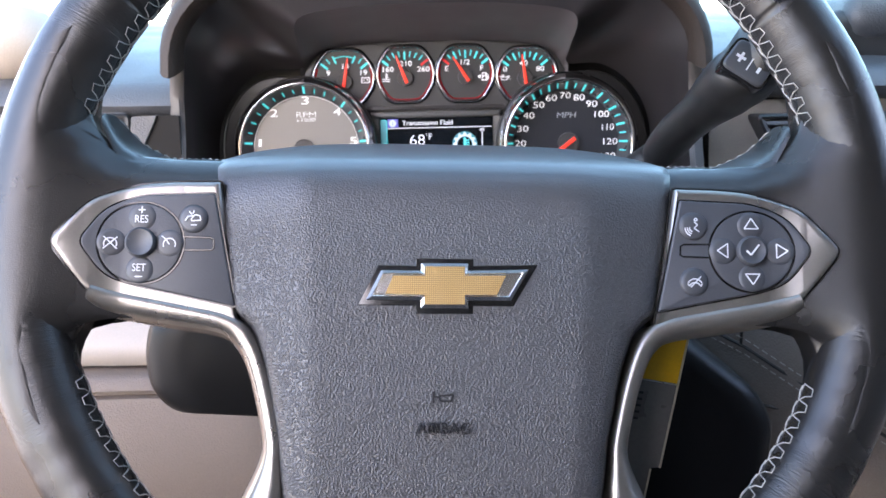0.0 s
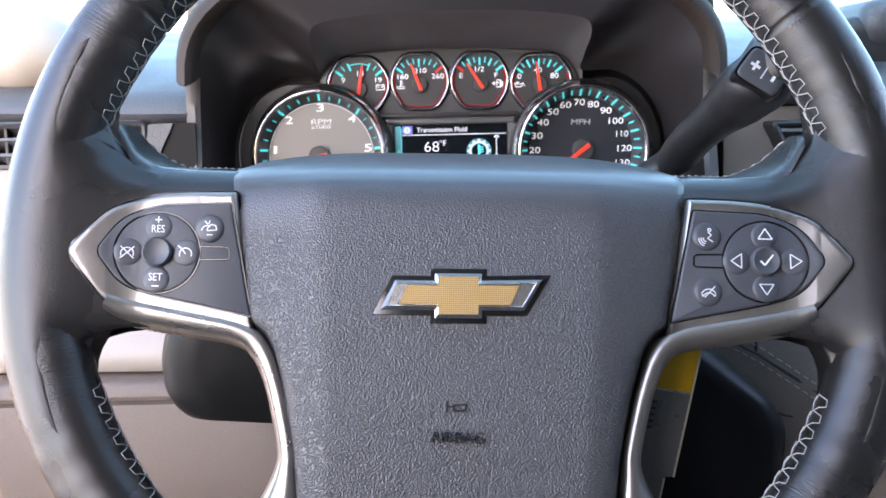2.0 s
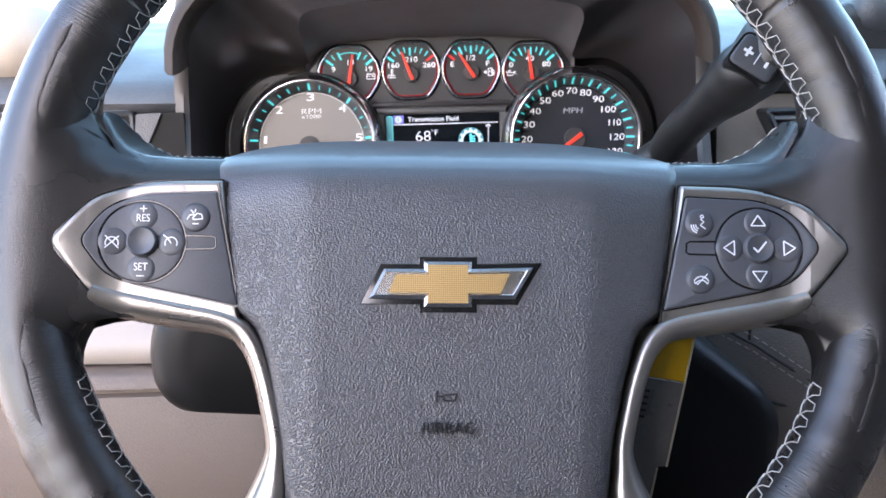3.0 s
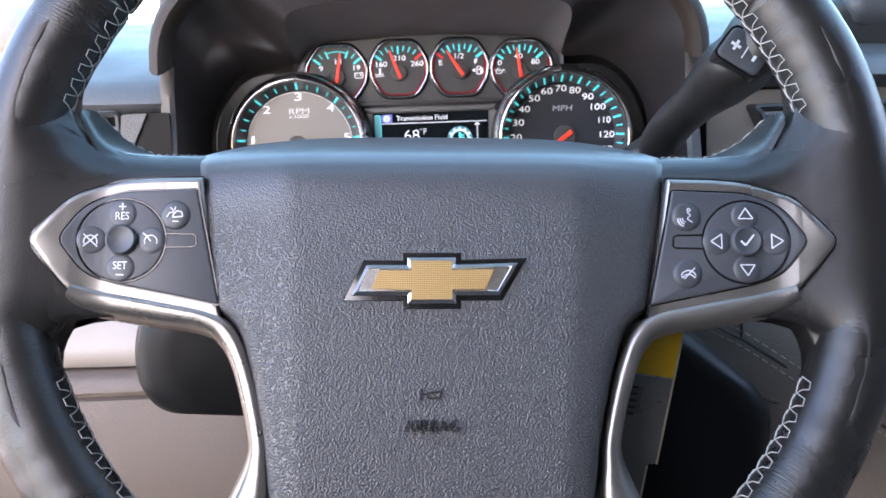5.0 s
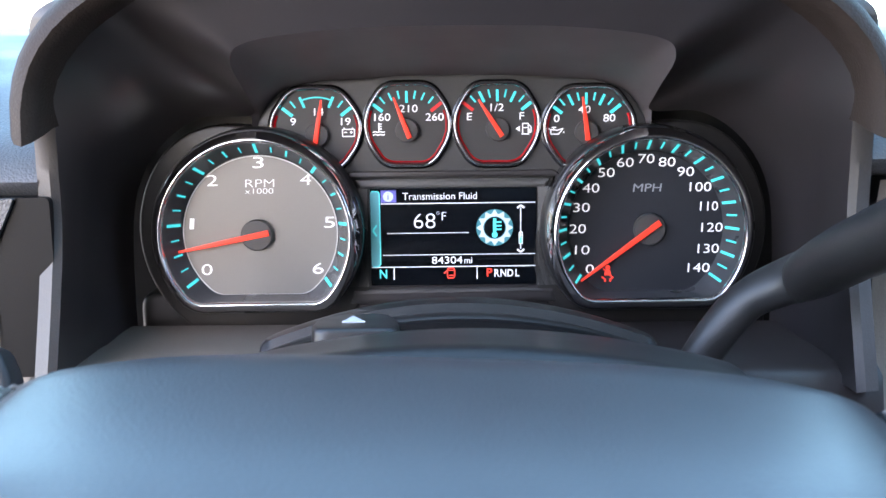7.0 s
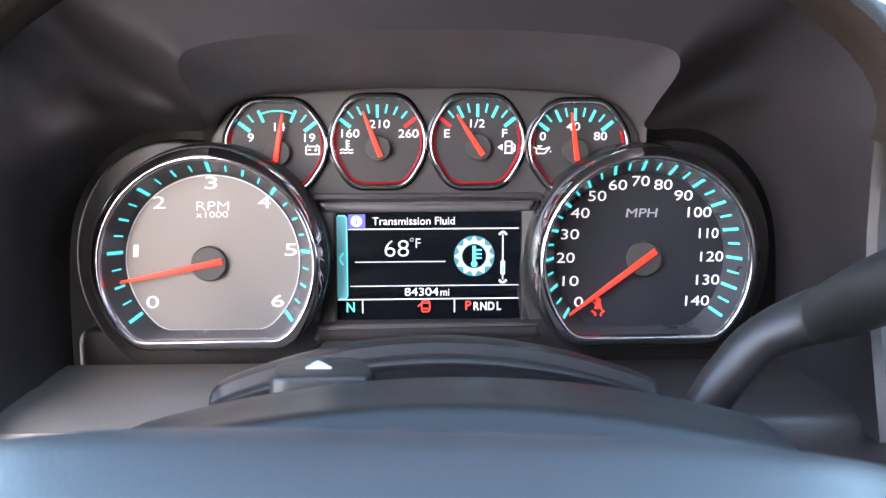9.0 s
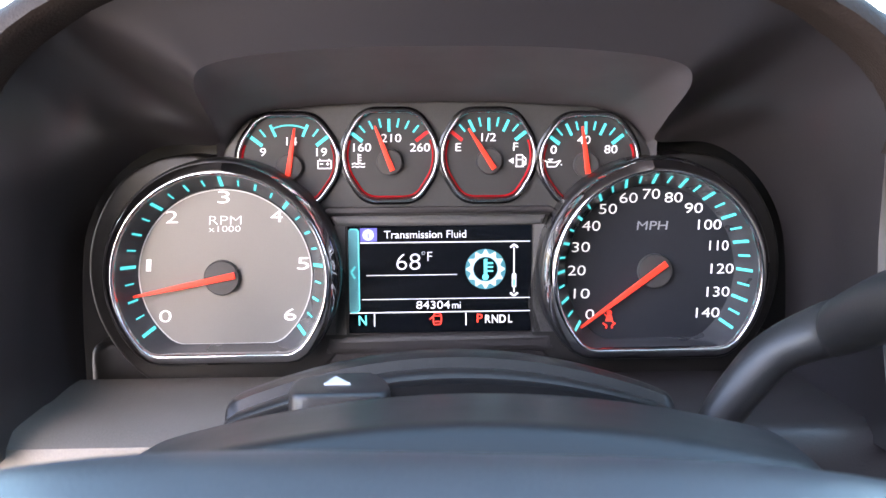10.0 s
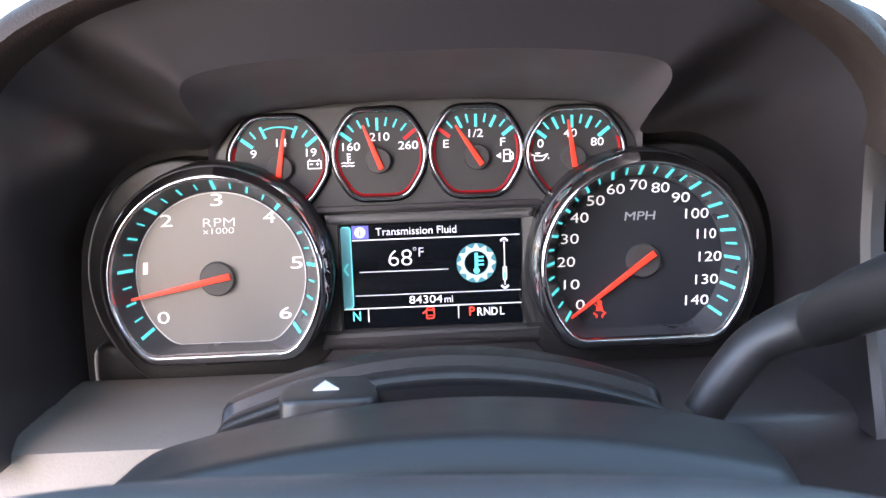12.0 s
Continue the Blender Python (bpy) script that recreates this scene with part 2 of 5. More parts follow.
def inset(points, d):
    """A closed outline moved inwards by d (outwards: minus)."""
    n = len(points)
    area = sum(points[i - 1][0] * points[i][1] - points[i][0] * points[i - 1][1] for i in range(n))
    sign = 1 if area > 0 else -1
    out = []
    for i in range(n):
        a, p, b = Vector(points[i - 1][:2]), Vector(points[i][:2]), Vector(points[(i + 1) % n][:2])
        e, f = (p - a), (b - p)
        e = e.normalized() if e.length > 1e-9 else f.normalized()
        f = f.normalized() if f.length > 1e-9 else e
        m = Vector((-e.y - f.y, e.x + f.x)) * sign
        m = m.normalized() / max(0.5, math.sqrt(max(0.0, (1 + e.dot(f)) / 2))) if m.length > 1e-6 else Vector((0, 0))
        out.append((p.x + m.x * d, p.y + m.y * d))
    return out


def plate(points, low, high, edge=0.0, bm=None, steps=3):
    """A flat plate with a rounded front edge, from an outline in metres."""
    loops = [[(x, y, low) for x, y in points]]
    if edge:
        for k in range(steps + 1):
            a = math.pi / 2 * k / steps
            loops.append([(x, y, high - edge + edge * math.sin(a)) for x, y in inset(points, edge * (1 - math.cos(a)))])
    else:
        loops.append([(x, y, high) for x, y in points])
    return loft(loops, bm=bm)


def band(points, profile):
    """A closed frame that follows an outline: profile is a closed list of (inwards, height)."""
    loops = [[(x, y, h) for x, y in inset(points, d)] for d, h in profile]
    return loft(loops + [loops[0]], caps=(False, False))


def tube(path, radii, sides=12, flat=1.0, up=(0, 0, 1), caps=(True, True), bm=None):
    """A tube along points; radii along it; flat squeezes it towards up."""
    pts = [Vector(p) for p in path]
    loops = []
    for i, p in enumerate(pts):
        d = (pts[min(i + 1, len(pts) - 1)] - pts[max(i - 1, 0)]).normalized()
        s = d.cross(Vector(up))
        s = s.normalized() if s.length > 1e-6 else Vector((1, 0, 0))
        u = s.cross(d)
        r = radii[i] if isinstance(radii, (list, tuple)) else radii
        loops.append([tuple(p + s * (r * math.cos(a)) + u * (r * flat * math.sin(a))) for a in (2 * math.pi * k / sides for k in range(sides))])
    return loft(loops, caps=caps, bm=bm)


def curve(points, per=8):
    """A smooth line through points."""
    p = [Vector(q) for q in points]
    out = []
    for i in range(len(p) - 1):
        a, b, c, d = p[max(i - 1, 0)], p[i], p[i + 1], p[min(i + 2, len(p) - 1)]
        for k in range(per):
            t = k / per
            out.append(0.5 * (2 * b + (c - a) * t + (2 * a - 5 * b + 4 * c - d) * t * t + (3 * b - a - 3 * c + d) * t ** 3))
    return [tuple(q) for q in out] + [tuple(p[-1])]


def lathe(profile, sides=48, bm=None, x=0.0, y=0.0):
    """Turns (radius, height) pairs round an upright axis at (x, y)."""
    loops = [[(x + r * math.cos(2 * math.pi * k / sides), y + r * math.sin(2 * math.pi * k / sides), h) for k in range(sides)] for r, h in profile]
    return loft(loops, bm=bm)


def text(name, body, size, parent, at, mat, depth=0.00015, wide=1.0, slant=0.0, turn=0.0, bold=0.0, label="", span=0.0):
    """Raised lettering; span sets the width of the line in metres."""
    cu = bpy.data.curves.new("lettering", "FONT")
    cu.body, cu.size, cu.align_x, cu.align_y, cu.extrude, cu.shear, cu.resolution_u = body, size, "CENTER", "CENTER", depth, slant, 4
    cu.offset = bold
    tmp = bpy.data.objects.new("lettering", cu)
    me = bpy.data.meshes.new_from_object(tmp)
    bpy.data.objects.remove(tmp)
    bm = bmesh.new()
    bm.from_mesh(me)
    bmesh.ops.remove_doubles(bm, verts=bm.verts, dist=1e-6)
    bm.to_mesh(me)
    bm.free()
    if span:
        xs = [v.co.x for v in me.vertices]
        wide = span / (max(xs) - min(xs))
    me.name = name
    me.materials.clear()
    me.materials.append(mat)
    ob = new(name, me)
    ob.parent = parent
    ob.matrix_local = pose(*at, 0, 0, turn) @ Matrix.Diagonal((wide, 1, 1, 1))
    return tagged(ob, label) if label else ob


def bar(a, b, width, z, bm=None, height=0.0002):
    """A flat stroke from a to b, in metres."""
    a, b = Vector(a), Vector(b)
    s = (b - a).normalized()
    s = Vector((-s.y, s.x)) * width / 2
    return plate([tuple(a - s), tuple(b - s), tuple(b + s), tuple(a + s)], z - height, z, bm=bm)


def stroke(points, width, z, bm=None):
    bm = bm or bmesh.new()
    for p, q in zip(points, points[1:]):
        bar(p, q, width, z, bm=bm)
    return bm


def box(low, high, bevel=0.0, bm=None):
    bm = bm or bmesh.new()
    got = bmesh.ops.create_cube(bm, size=1)["verts"]
    for v in got:
        v.co = Vector([(low[i] + high[i]) / 2 + v.co[i] * (high[i] - low[i]) for i in range(3)])
    if bevel:
        bmesh.ops.bevel(bm, geom=list({e for v in got for e in v.link_edges}), offset=bevel, segments=3, affect="EDGES", profile=0.5)
    return bm


def arc(cx, cy, r, a0, a1, n=24):
    """Points on a circle; angles in degrees clockwise from the top."""
    return [(cx + r * math.sin(radians(a0 + (a1 - a0) * k / n)), cy + r * math.cos(radians(a0 + (a1 - a0) * k / n))) for k in range(n + 1)]


def facing(x, y, z, lean, turn=0.0):
    """The frame of a face that leans back: local x to the right, y up the face, z towards the driver."""
    return Matrix.Translation((x, y, z)) @ pose(0, 0, 0, 90 - lean, 0, 0) @ pose(0, 0, 0, 0, 0, -turn)


WHEEL = facing(-0.0078, 0.5673, 0.9042, 18, 2.18) @ Matrix.Scale(1.05, 4)
CLUSTER = facing(0.0, 0.991, 0.95, 1.8, -0.2)
HOOD = facing(0.0, 0.991, 0.95, 20)

# ---- cabin shell ----
def slab(name, low, high, mat, label, category, bevel=0.0):
    return tagged(part(name, box(low, high, bevel), mat), label, category, kind="structure")


slab("floor", (-0.80, -1.2, 0.36), (1.05, 1.45, 0.40), CARPET, "dark carpeted cabin floor", "floor")
slab("floor_rear", (-0.72, -0.9, 0.40), (1.05, -0.02, 0.64), FABRIC, "dark taupe cloth bench base behind the wheel", "bench")
slab("ceiling", (-0.43, -1.2, 1.66), (1.05, 0.42, 1.70), HEADLINER, "light grey cloth headliner over the seats", "ceiling")
slab("wall_left", (-0.80, -1.2, 0.40), (-0.72, 1.25, 0.56), TRIM, "grey plastic sill of the open driver door", "door sill")
slab("wall_right", (1.07, -1.2, 0.40), (1.15, 1.25, 1.10), VENTGREY, "dark grey plastic passenger door lining below the window", "door lining")
slab("wall_rear", (-0.80, -0.95, 0.40), (1.05, -0.90, 1.16), CARPET, "tan rear cabin wall below the window", "wall")
# two unseen panels, added to shape the light from the rear
slab("light_block_corner", (-0.80, -0.95, 1.16), (-0.62, -0.90, 1.70), CARPET, "unseen dark panel added to limit rear light on the left", "wall")
slab("light_block_back", (-0.40, -0.95, 1.16), (1.05, -0.90, 1.70), CARPET, "unseen dark panel added to block rear light on the right", "wall")
# added out of view; keeps light off the pad's right flank
slab("light_block_side", (1.07, -1.2, 1.10), (1.15, 0.36, 1.68), CARPET, "unseen dark panel added to block light from the right", "wall")
slab("wall_front", (-0.80, 1.50, 0.40), (1.05, 1.55, 1.04), BLACK, "black bulkhead behind the dashboard", "wall")
tagged(part("ground", box((-60, -60, -0.6), (60, 60, -0.5)), CONCRETE), "pale concrete lot around the truck", "ground", kind="structure")
for side, x in (("left", -0.50), ("right", 1.03)):
    out = -1 if x < 0 else 1
    pillar = tube(curve([(x + 0.10 * out, 1.42, 1.02), (x + 0.04 * out, 0.94, 1.36), (x, 0.40, 1.68)]), 0.045, flat=0.7)
    tagged(part("trim_pillar_" + side, pillar, HEADLINER), "pale grey windscreen pillar trim", "pillar", kind="structure")


GLASS = bpy.data.materials.new("tinted_glass")
GLASS.use_nodes = True
gn, gl = GLASS.node_tree.nodes, GLASS.node_tree.links
clear, shine, both = gn.new("ShaderNodeBsdfTransparent"), gn.new("ShaderNodeBsdfGlossy"), gn.new("ShaderNodeMixShader")
clear.inputs["Color"].default_value, shine.inputs["Roughness"].default_value, both.inputs[0].default_value = (0.84, 0.97, 0.93, 1), 0.02, 0.04
gl.new(clear.outputs[0], both.inputs[1]), gl.new(shine.outputs[0], both.inputs[2]), gl.new(both.outputs[0], gn["Material Output"].inputs["Surface"])
pane = loft([[(-0.58, 1.47, 1.062), (1.12, 1.47, 1.062), (1.12, 1.475, 1.066), (-0.58, 1.475, 1.066)], [(-0.46, 0.43, 1.664), (1.02, 0.43, 1.664), (1.02, 0.435, 1.668), (-0.46, 0.435, 1.668)]])
tagged(part("windscreen", pane, GLASS), "faintly green tinted windscreen glass", "windscreen", kind="structure")

# ---- dashboard ----
ORIGIN = Vector((0, 1.0, 0.4))
dashboard = thing("dashboard", "dark grey moulded truck dashboard with hooded instrument binnacle", "dashboard", pose(*ORIGIN))


def at_dash(bm):
    for v in bm.verts:
        v.co -= ORIGIN
    return bm


def skin(rows, name, mat, label="", smooth=35.0, parent=None):
    return part(name, at_dash(loft(rows, caps=(False, False), closed=False)), mat, parent or dashboard, label, smooth)


def arch(half, top, foot, flat, n=32, p=2.6):
    """A squarish arch in (across, up) from its left foot over the top to its right foot."""
    out = [(-half, foot), (-half, (foot + flat) / 2)]
    for k in range(n + 1):
        a = math.pi * (1 - k / n)
        c, s = math.cos(a), math.sin(a)
        out.append((half * math.copysign(abs(c) ** (2 / p), c), flat + (top - flat) * abs(s) ** (2 / p)))
    return out + [(half, (foot + flat) / 2), (half, foot)]


# the binnacle's tunnel, from the gauges out to the lip of the hood
def ring_of(points, base, per=7):
    """Half an outline from its left foot to the middle of its top, mirrored to the right; points (across, up, towards the driver) in mm."""
    half = curve(mm(points), per)
    return [tuple(base @ Vector(q)) for q in half + [(-x, y, z) for x, y, z in reversed(half[:-1])]]


def blend(a, b, f, swell=0.0):
    """A ring between two rings, pushed outwards in its middle by swell."""
    out = []
    for p, q in zip(a, b):
        x, y, z = (u + (v - u) * f for u, v in zip(p, q))
        side = min(1.0, max(0.0, (abs(x) - 0.11) / 0.05))
        out.append((x + math.copysign(swell * side, x), y, z))
    return out


IN_EDGE = [(-186, -82, 0), (-186, -20, 0), (-181, 18, 1), (-165, 44, 3), (-141, 59, 5), (-113, 60, 6), (-110.5, 70, 28), (-109, 88, 78), (-96, 97, 86), (-50, 102, 87), (0, 103, 87)]
OUT_EDGE = [(-195, -104, 76), (-195, -30, 78), (-194.5, 8, 90), (-191, 34, 108), (-188, 57, 120), (-184, 72, 127), (-172, 83, 132), (-152, 91, 136), (-114, 97, 140), (-60, 100, 142), (0, 101, 143)]
inner_ring, lip_ring = ring_of(IN_EDGE, CLUSTER), ring_of(OUT_EDGE, HOOD)
skin([inner_ring, blend(inner_ring, lip_ring, 0.12, 0.004), blend(inner_ring, lip_ring, 0.35, 0.007), blend(inner_ring, lip_ring, 0.65, 0.005), lip_ring], "binnacle_wall", HOUSING, "dark grained plastic tunnel round the gauges", 75)
BACK_EDGE = [(-109, 40, -3), (-108.5, 55, -3), (-106, 63, -3), (-99, 71, -3), (-84, 76.5, -3), (-50, 79.5, -3), (0, 80.5, -3)]
FRONT_EDGE = [(-113, 42, 6), (-113, 60, 6), (-110.5, 70, 28), (-109, 88, 78), (-96, 97, 86), (-50, 102, 87), (0, 103, 87)]
skin([ring_of(BACK_EDGE, CLUSTER), ring_of(FRONT_EDGE, CLUSTER)], "gauge_recess", RECESS, "dark satin plastic recess above the small gauges", 60)
EDGE_B = [(x - 3.5, y + 0.5, z + 3) for x, y, z in OUT_EDGE[:6]] + [(x, y + 1, z) for x, y, z in OUT_EDGE[6:]]
EDGE_C = [(x - 10.5, y + 1, z + 1) for x, y, z in OUT_EDGE[:6]] + [(x, y + 2, z - 2) for x, y, z in OUT_EDGE[6:]]
EDGE_D = [(x - 14, y + 1, z - 25) for x, y, z in OUT_EDGE[:6]] + [(x, y + 2, z - 25) for x, y, z in OUT_EDGE[6:]]
skin([lip_ring, ring_of(EDGE_B, HOOD), ring_of(EDGE_C, HOOD), ring_of(EDGE_D, HOOD)], "binnacle_edge", EDGE, "grey edge strip of the binnacle", 50)


def hood_loop(half, top, flat, y, lip=0.0):
    return [(x, y + lip * max(0.0, 1 - (z - flat) / (top - flat)), z) for x, z in arch(half, top, flat - 0.004, flat)[2:-2]]


skin([hood_loop(0.1930, 1.086, 1.012, 0.925, 0.02), hood_loop(0.1915, 1.088, 1.009, 0.900), hood_loop(0.1922, 1.090, 1.006, 0.888), hood_loop(0.1945, 1.092, 1.0035, 0.880), hood_loop(0.1980, 1.095, 1.002, 0.8770), hood_loop(0.2020, 1.099, 1.003, 0.8785), hood_loop(0.2055, 1.102, 1.006, 0.884),
      hood_loop(0.2078, 1.104, 1.010, 0.895), hood_loop(0.2095, 1.106, 1.012, 0.915), hood_loop(0.213, 1.108, 1.010, 0.970), hood_loop(0.232, 1.107, 1.000, 1.08), hood_loop(0.30, 1.07, 0.99, 1.28)],
     "hood", HOODSKIN, "soft grained vinyl hood over the gauges", 60)

for side, xs in (("left", [-0.205 - 0.03 * k for k in range(18)]), ("right", [0.205 + 0.03 * k for k in range(26)])):
    rows = []
    for y, z in ((0.925, 0.976), (0.912, 0.979), (0.908, 0.986), (0.914, 0.996), (0.930, 1.004), (1.0, 1.024), (1.10, 1.046), (1.28, 1.070), (1.40, 1.074), (1.52, 1.05)):
        rows.append([(x, y + 0.035 * ((abs(x) - 0.2) / 0.5) ** 2, z + 0.004 * math.sin(8 * x)) for x in xs])
    skin(rows, "top_pad", DASH, "grained vinyl dash top under the windscreen", 60)
skin([[(x, y, z) for x in (-0.24, 0, 0.24)] for y, z in ((1.12, 1.068), (1.20, 1.072), (1.40, 1.074), (1.52, 1.05))], "top_pad", DASH)
# front, left and right of the binnacle, and the strip below it
for side, xs in (("left", (-0.216, -0.40, -0.74)), ("right", (0.216, 0.45, 0.98))):
    skin([[(x, y + 0.05 * ((abs(x) - 0.2) / 0.5) ** 2, z) for x in xs] for y, z in ((0.922, 0.978), (0.925, 0.965), (0.922, 0.90), (0.905, 0.86), (0.880, 0.825), (0.866, 0.808), (0.862, 0.798), (0.868, 0.789))],
         "fascia", TRIM, "light grey moulded dash front", 60)
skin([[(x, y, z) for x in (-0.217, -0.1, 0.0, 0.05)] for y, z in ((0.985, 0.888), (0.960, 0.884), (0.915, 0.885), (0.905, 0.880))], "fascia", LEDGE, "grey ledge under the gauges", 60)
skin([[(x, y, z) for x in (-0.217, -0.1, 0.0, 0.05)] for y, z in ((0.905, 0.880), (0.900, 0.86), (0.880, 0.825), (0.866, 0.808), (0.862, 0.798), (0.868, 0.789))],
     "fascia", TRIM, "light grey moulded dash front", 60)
# same dash front right of the column; a darker colour paints its shade
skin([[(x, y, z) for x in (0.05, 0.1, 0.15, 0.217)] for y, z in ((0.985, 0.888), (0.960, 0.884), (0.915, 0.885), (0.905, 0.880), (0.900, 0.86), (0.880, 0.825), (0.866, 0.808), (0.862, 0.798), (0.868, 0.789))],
     "fascia", MASK, "dash front beside the column, its shade put into the colour", 60)
skin([[(x, y, z) for x in (-0.74, -0.4, -0.2, 0.0, 0.15, 0.21)] for y, z in ((0.875, 0.787), (0.856, 0.7865), (0.851, 0.783), (0.849, 0.775), (0.8535, 0.7735), (0.8535, 0.7710), (0.847, 0.7695), (0.845, 0.762), (0.835, 0.72), (0.838, 0.60), (0.90, 0.45))],
     "knee_panel", BROWN, "taupe grained knee panel below the column", 60)
part("firewall", at_dash(box((-0.74, 1.16, 0.42), (0.98, 1.20, 0.98))), BLACK, dashboard)

# the gap is a solid box, its darkness put in as black colour
part("tray_gap_dark", at_dash(box((0.322, 0.957, 1.000), (0.94, 1.27, 1.050), 0.014)), BLACK, dashboard, "black box painting the dark of the gap round the passenger pad", 60)
part("passenger_pad", at_dash(box((0.336, 0.950, 1.022), (0.92, 1.26, 1.064), 0.018)), DASH, dashboard, "raised grained pad on the dash top", 60)
pod = tube(curve([(-0.62, 1.10, 1.035), (-0.46, 1.04, 1.035), (-0.36, 0.985, 1.030), (-0.315, 0.965, 1.024), (-0.300, 0.962, 1.020)]), [0.052] * 18 + [0.051, 0.050, 0.048, 0.045, 0.042, 0.038, 0.034, 0.029, 0.024, 0.018, 0.012, 0.007, 0.004, 0.002, 0.001], 20, 0.72)
part("end_pod", at_dash(pod), TAN, dashboard, "pale moulded pod at the end of the dash", 60)

# console bolster to the right of the column, with its seams
bolster = thing("knee_bolster", "taupe leather knee bolster with a double stitched seam", "knee bolster", pose(0.34, 0.84, 0.40))
rows = []
for x, y0 in ((0.17, 0.90), (0.19, 0.845), (0.24, 0.80), (0.33, 0.765), (0.45, 0.76)):
    rows.append([(x - 0.34, y0 + dy - 0.84, z - 0.40) for dy, z in ((0.03, 0.842), (0.006, 0.838), (0.0, 0.830), (0.0, 0.75), (0.012, 0.60), (0.05, 0.42))])
part("bolster_skin", loft(rows, caps=(False, False), closed=False), BROWNLEATHER, bolster, smooth=60)
DEEP_X, DEEP_Y = [0.17, 0.19, 0.24, 0.33, 0.45], [0.90, 0.845, 0.80, 0.765, 0.76]


def on_bolster(x, z, lift=0.001):
    return (x - 0.34, float(np.interp(x, DEEP_X, DEEP_Y)) - 0.84 - lift, z - 0.40)


def seam_z(x):
    return float(np.interp(x, [0.17, 0.182, 0.215, 0.255, 0.34], [0.824, 0.819, 0.804, 0.778, 0.725]))


for off in (0.0055, -0.0055):
    st = bmesh.new()
    for k in range(30):
        x = 0.186 + 0.0048 * k
        tube([on_bolster(x, seam_z(x) + off), on_bolster(x + 0.0030, seam_z(x + 0.003) + off)], 0.00045, 5, bm=st)
    part("stitching", st, THREAD, bolster, "pale grey thread")
part("seam_roll", tube([on_bolster(x, seam_z(x), 0.0) for x in (0.186, 0.20, 0.215, 0.235, 0.255, 0.29, 0.34)], 0.0013, 6), BLACK, bolster)
part("seam_roll", tube([on_bolster(0.213, z, 0.0) for z in (0.806, 0.818, 0.829)], 0.0012, 6), BLACK, bolster)
part("seam_roll", tube([on_bolster(x, 0.765 - 0.10 * (x - 0.21), 0.0) for x in (0.21, 0.23, 0.25, 0.275)], 0.0012, 6), BLACK, bolster)


# ---- air vents ----
def air_vent(x0, x1, z0, z1, y, label, slats=5, mat=None, slant=0.0, vanes=3, tilt=-24, front=0.012):
    v = thing("air_vent", label, "air vent", pose((x0 + x1) / 2, y, (z0 + z1) / 2, 0, 0, 0), "air vents of the dashboard")
    w, h = (x1 - x0) / 2, (z1 - z0) / 2
    o = rounded([(-w + slant, -h), (w, -h), (w, h), (-w, h)], 0.006)
    frame_mesh = band(o, [(0, -0.03), (0, 0.002), (0.0015, 0.004), (0.004, 0.003), (0.0045, -0.03)])
    bmesh.ops.rotate(frame_mesh, verts=frame_mesh.verts, matrix=Matrix.Rotation(radians(90), 3, "X"))
    part("vent_frame", frame_mesh, BLACK, v)
    back = plate(o, -0.031, -0.030)
    bmesh.ops.rotate(back, verts=back.verts, matrix=Matrix.Rotation(radians(90), 3, "X"))
    part("duct", back, BLACK, v)
    for k in range(slats):
        z = -h + (2 * k + 1) * h / slats
        left = -w + 0.003 + slant * (h - z) / (2 * h)
        sl = part("slat", plate(rounded([(left, -0.011), (w - 0.003, -0.011), (w - 0.003, 0.011), (left, 0.011)], 0.003, 3), -0.0014, 0.0014, 0.001), mat or VENTGREY, v, "grey vent slat")
        sl.matrix_local = pose(0, 0.008, z, tilt)
    for k in range(vanes):
        f = part("vane", box((-0.001, front, -h + 0.004), (0.001, 0.03, h - 0.004)), BLACK, v)
        f.matrix_local = pose(-w + slant + (k + 1) * (2 * w - slant) / (vanes + 1), 0, 0)
    return v


air_vent(-0.360, -0.2365, 0.941, 0.977, 0.912, "grey side air vent with level slats and upright vanes", 3, VENTGREY, vanes=8, tilt=-34, front=0.0)
air_vent(0.246, 0.37, 0.868, 0.967, 0.905, "black centre air vent with level slats beside the lever", 6, slant=0.050, tilt=-9)
vt = thing("vent_trim", "bright satin strip curving under the side air vent", "trim", pose(-0.27, 0.91, 0.925))
lip = curve([(x + 0.27, y - 0.91, z - 0.925) for x, y, z in ((-0.42, 0.930, 0.885), (-0.35, 0.912, 0.897), (-0.31, 0.905, 0.913), (-0.286, 0.902, 0.9315), (-0.275, 0.901, 0.940), (-0.2635, 0.901, 0.948), (-0.250, 0.902, 0.9525), (-0.2365, 0.904, 0.9535))])
part("strip", tube(lip, [float(np.interp(k / (len(lip) - 1), [0, 0.6, 0.8, 1.0], [0.0075, 0.0068, 0.0058, 0.0042])) for k in range(len(lip))], 14, 0.8), SATIN, vt, smooth=60)
# a solid block; its black colour gives the dark of the recess
part("vent_end_dark", at_dash(loft([[(x, y, z) for x, z in rounded([(-0.198, 0.975), (-0.198, 0.884), (-0.2290, 0.884), (-0.2265, 0.948), (-0.232, 0.952), (-0.230, 0.975)], 0.003)] for y in (0.935, 0.903)])), LOWERBLACK, dashboard, "black block painting the dark of the recess between vent and binnacle", 40)
part("vent_cheek", at_dash(loft([[(x, y, z) for x, z in rounded([(-0.2140, 0.9750), (-0.2265, 0.9495), (-0.2362, 0.9490), (-0.2330, 0.9745)], 0.0015)] for y in (0.915, 0.900)])), DASH, dashboard, "blue-grey cheek at the end of the vent", 40)
knob = thing("light_switch", "black round light switch with pale rim in the dash", "switch", facing(-0.318, 0.872, 0.842, 15))
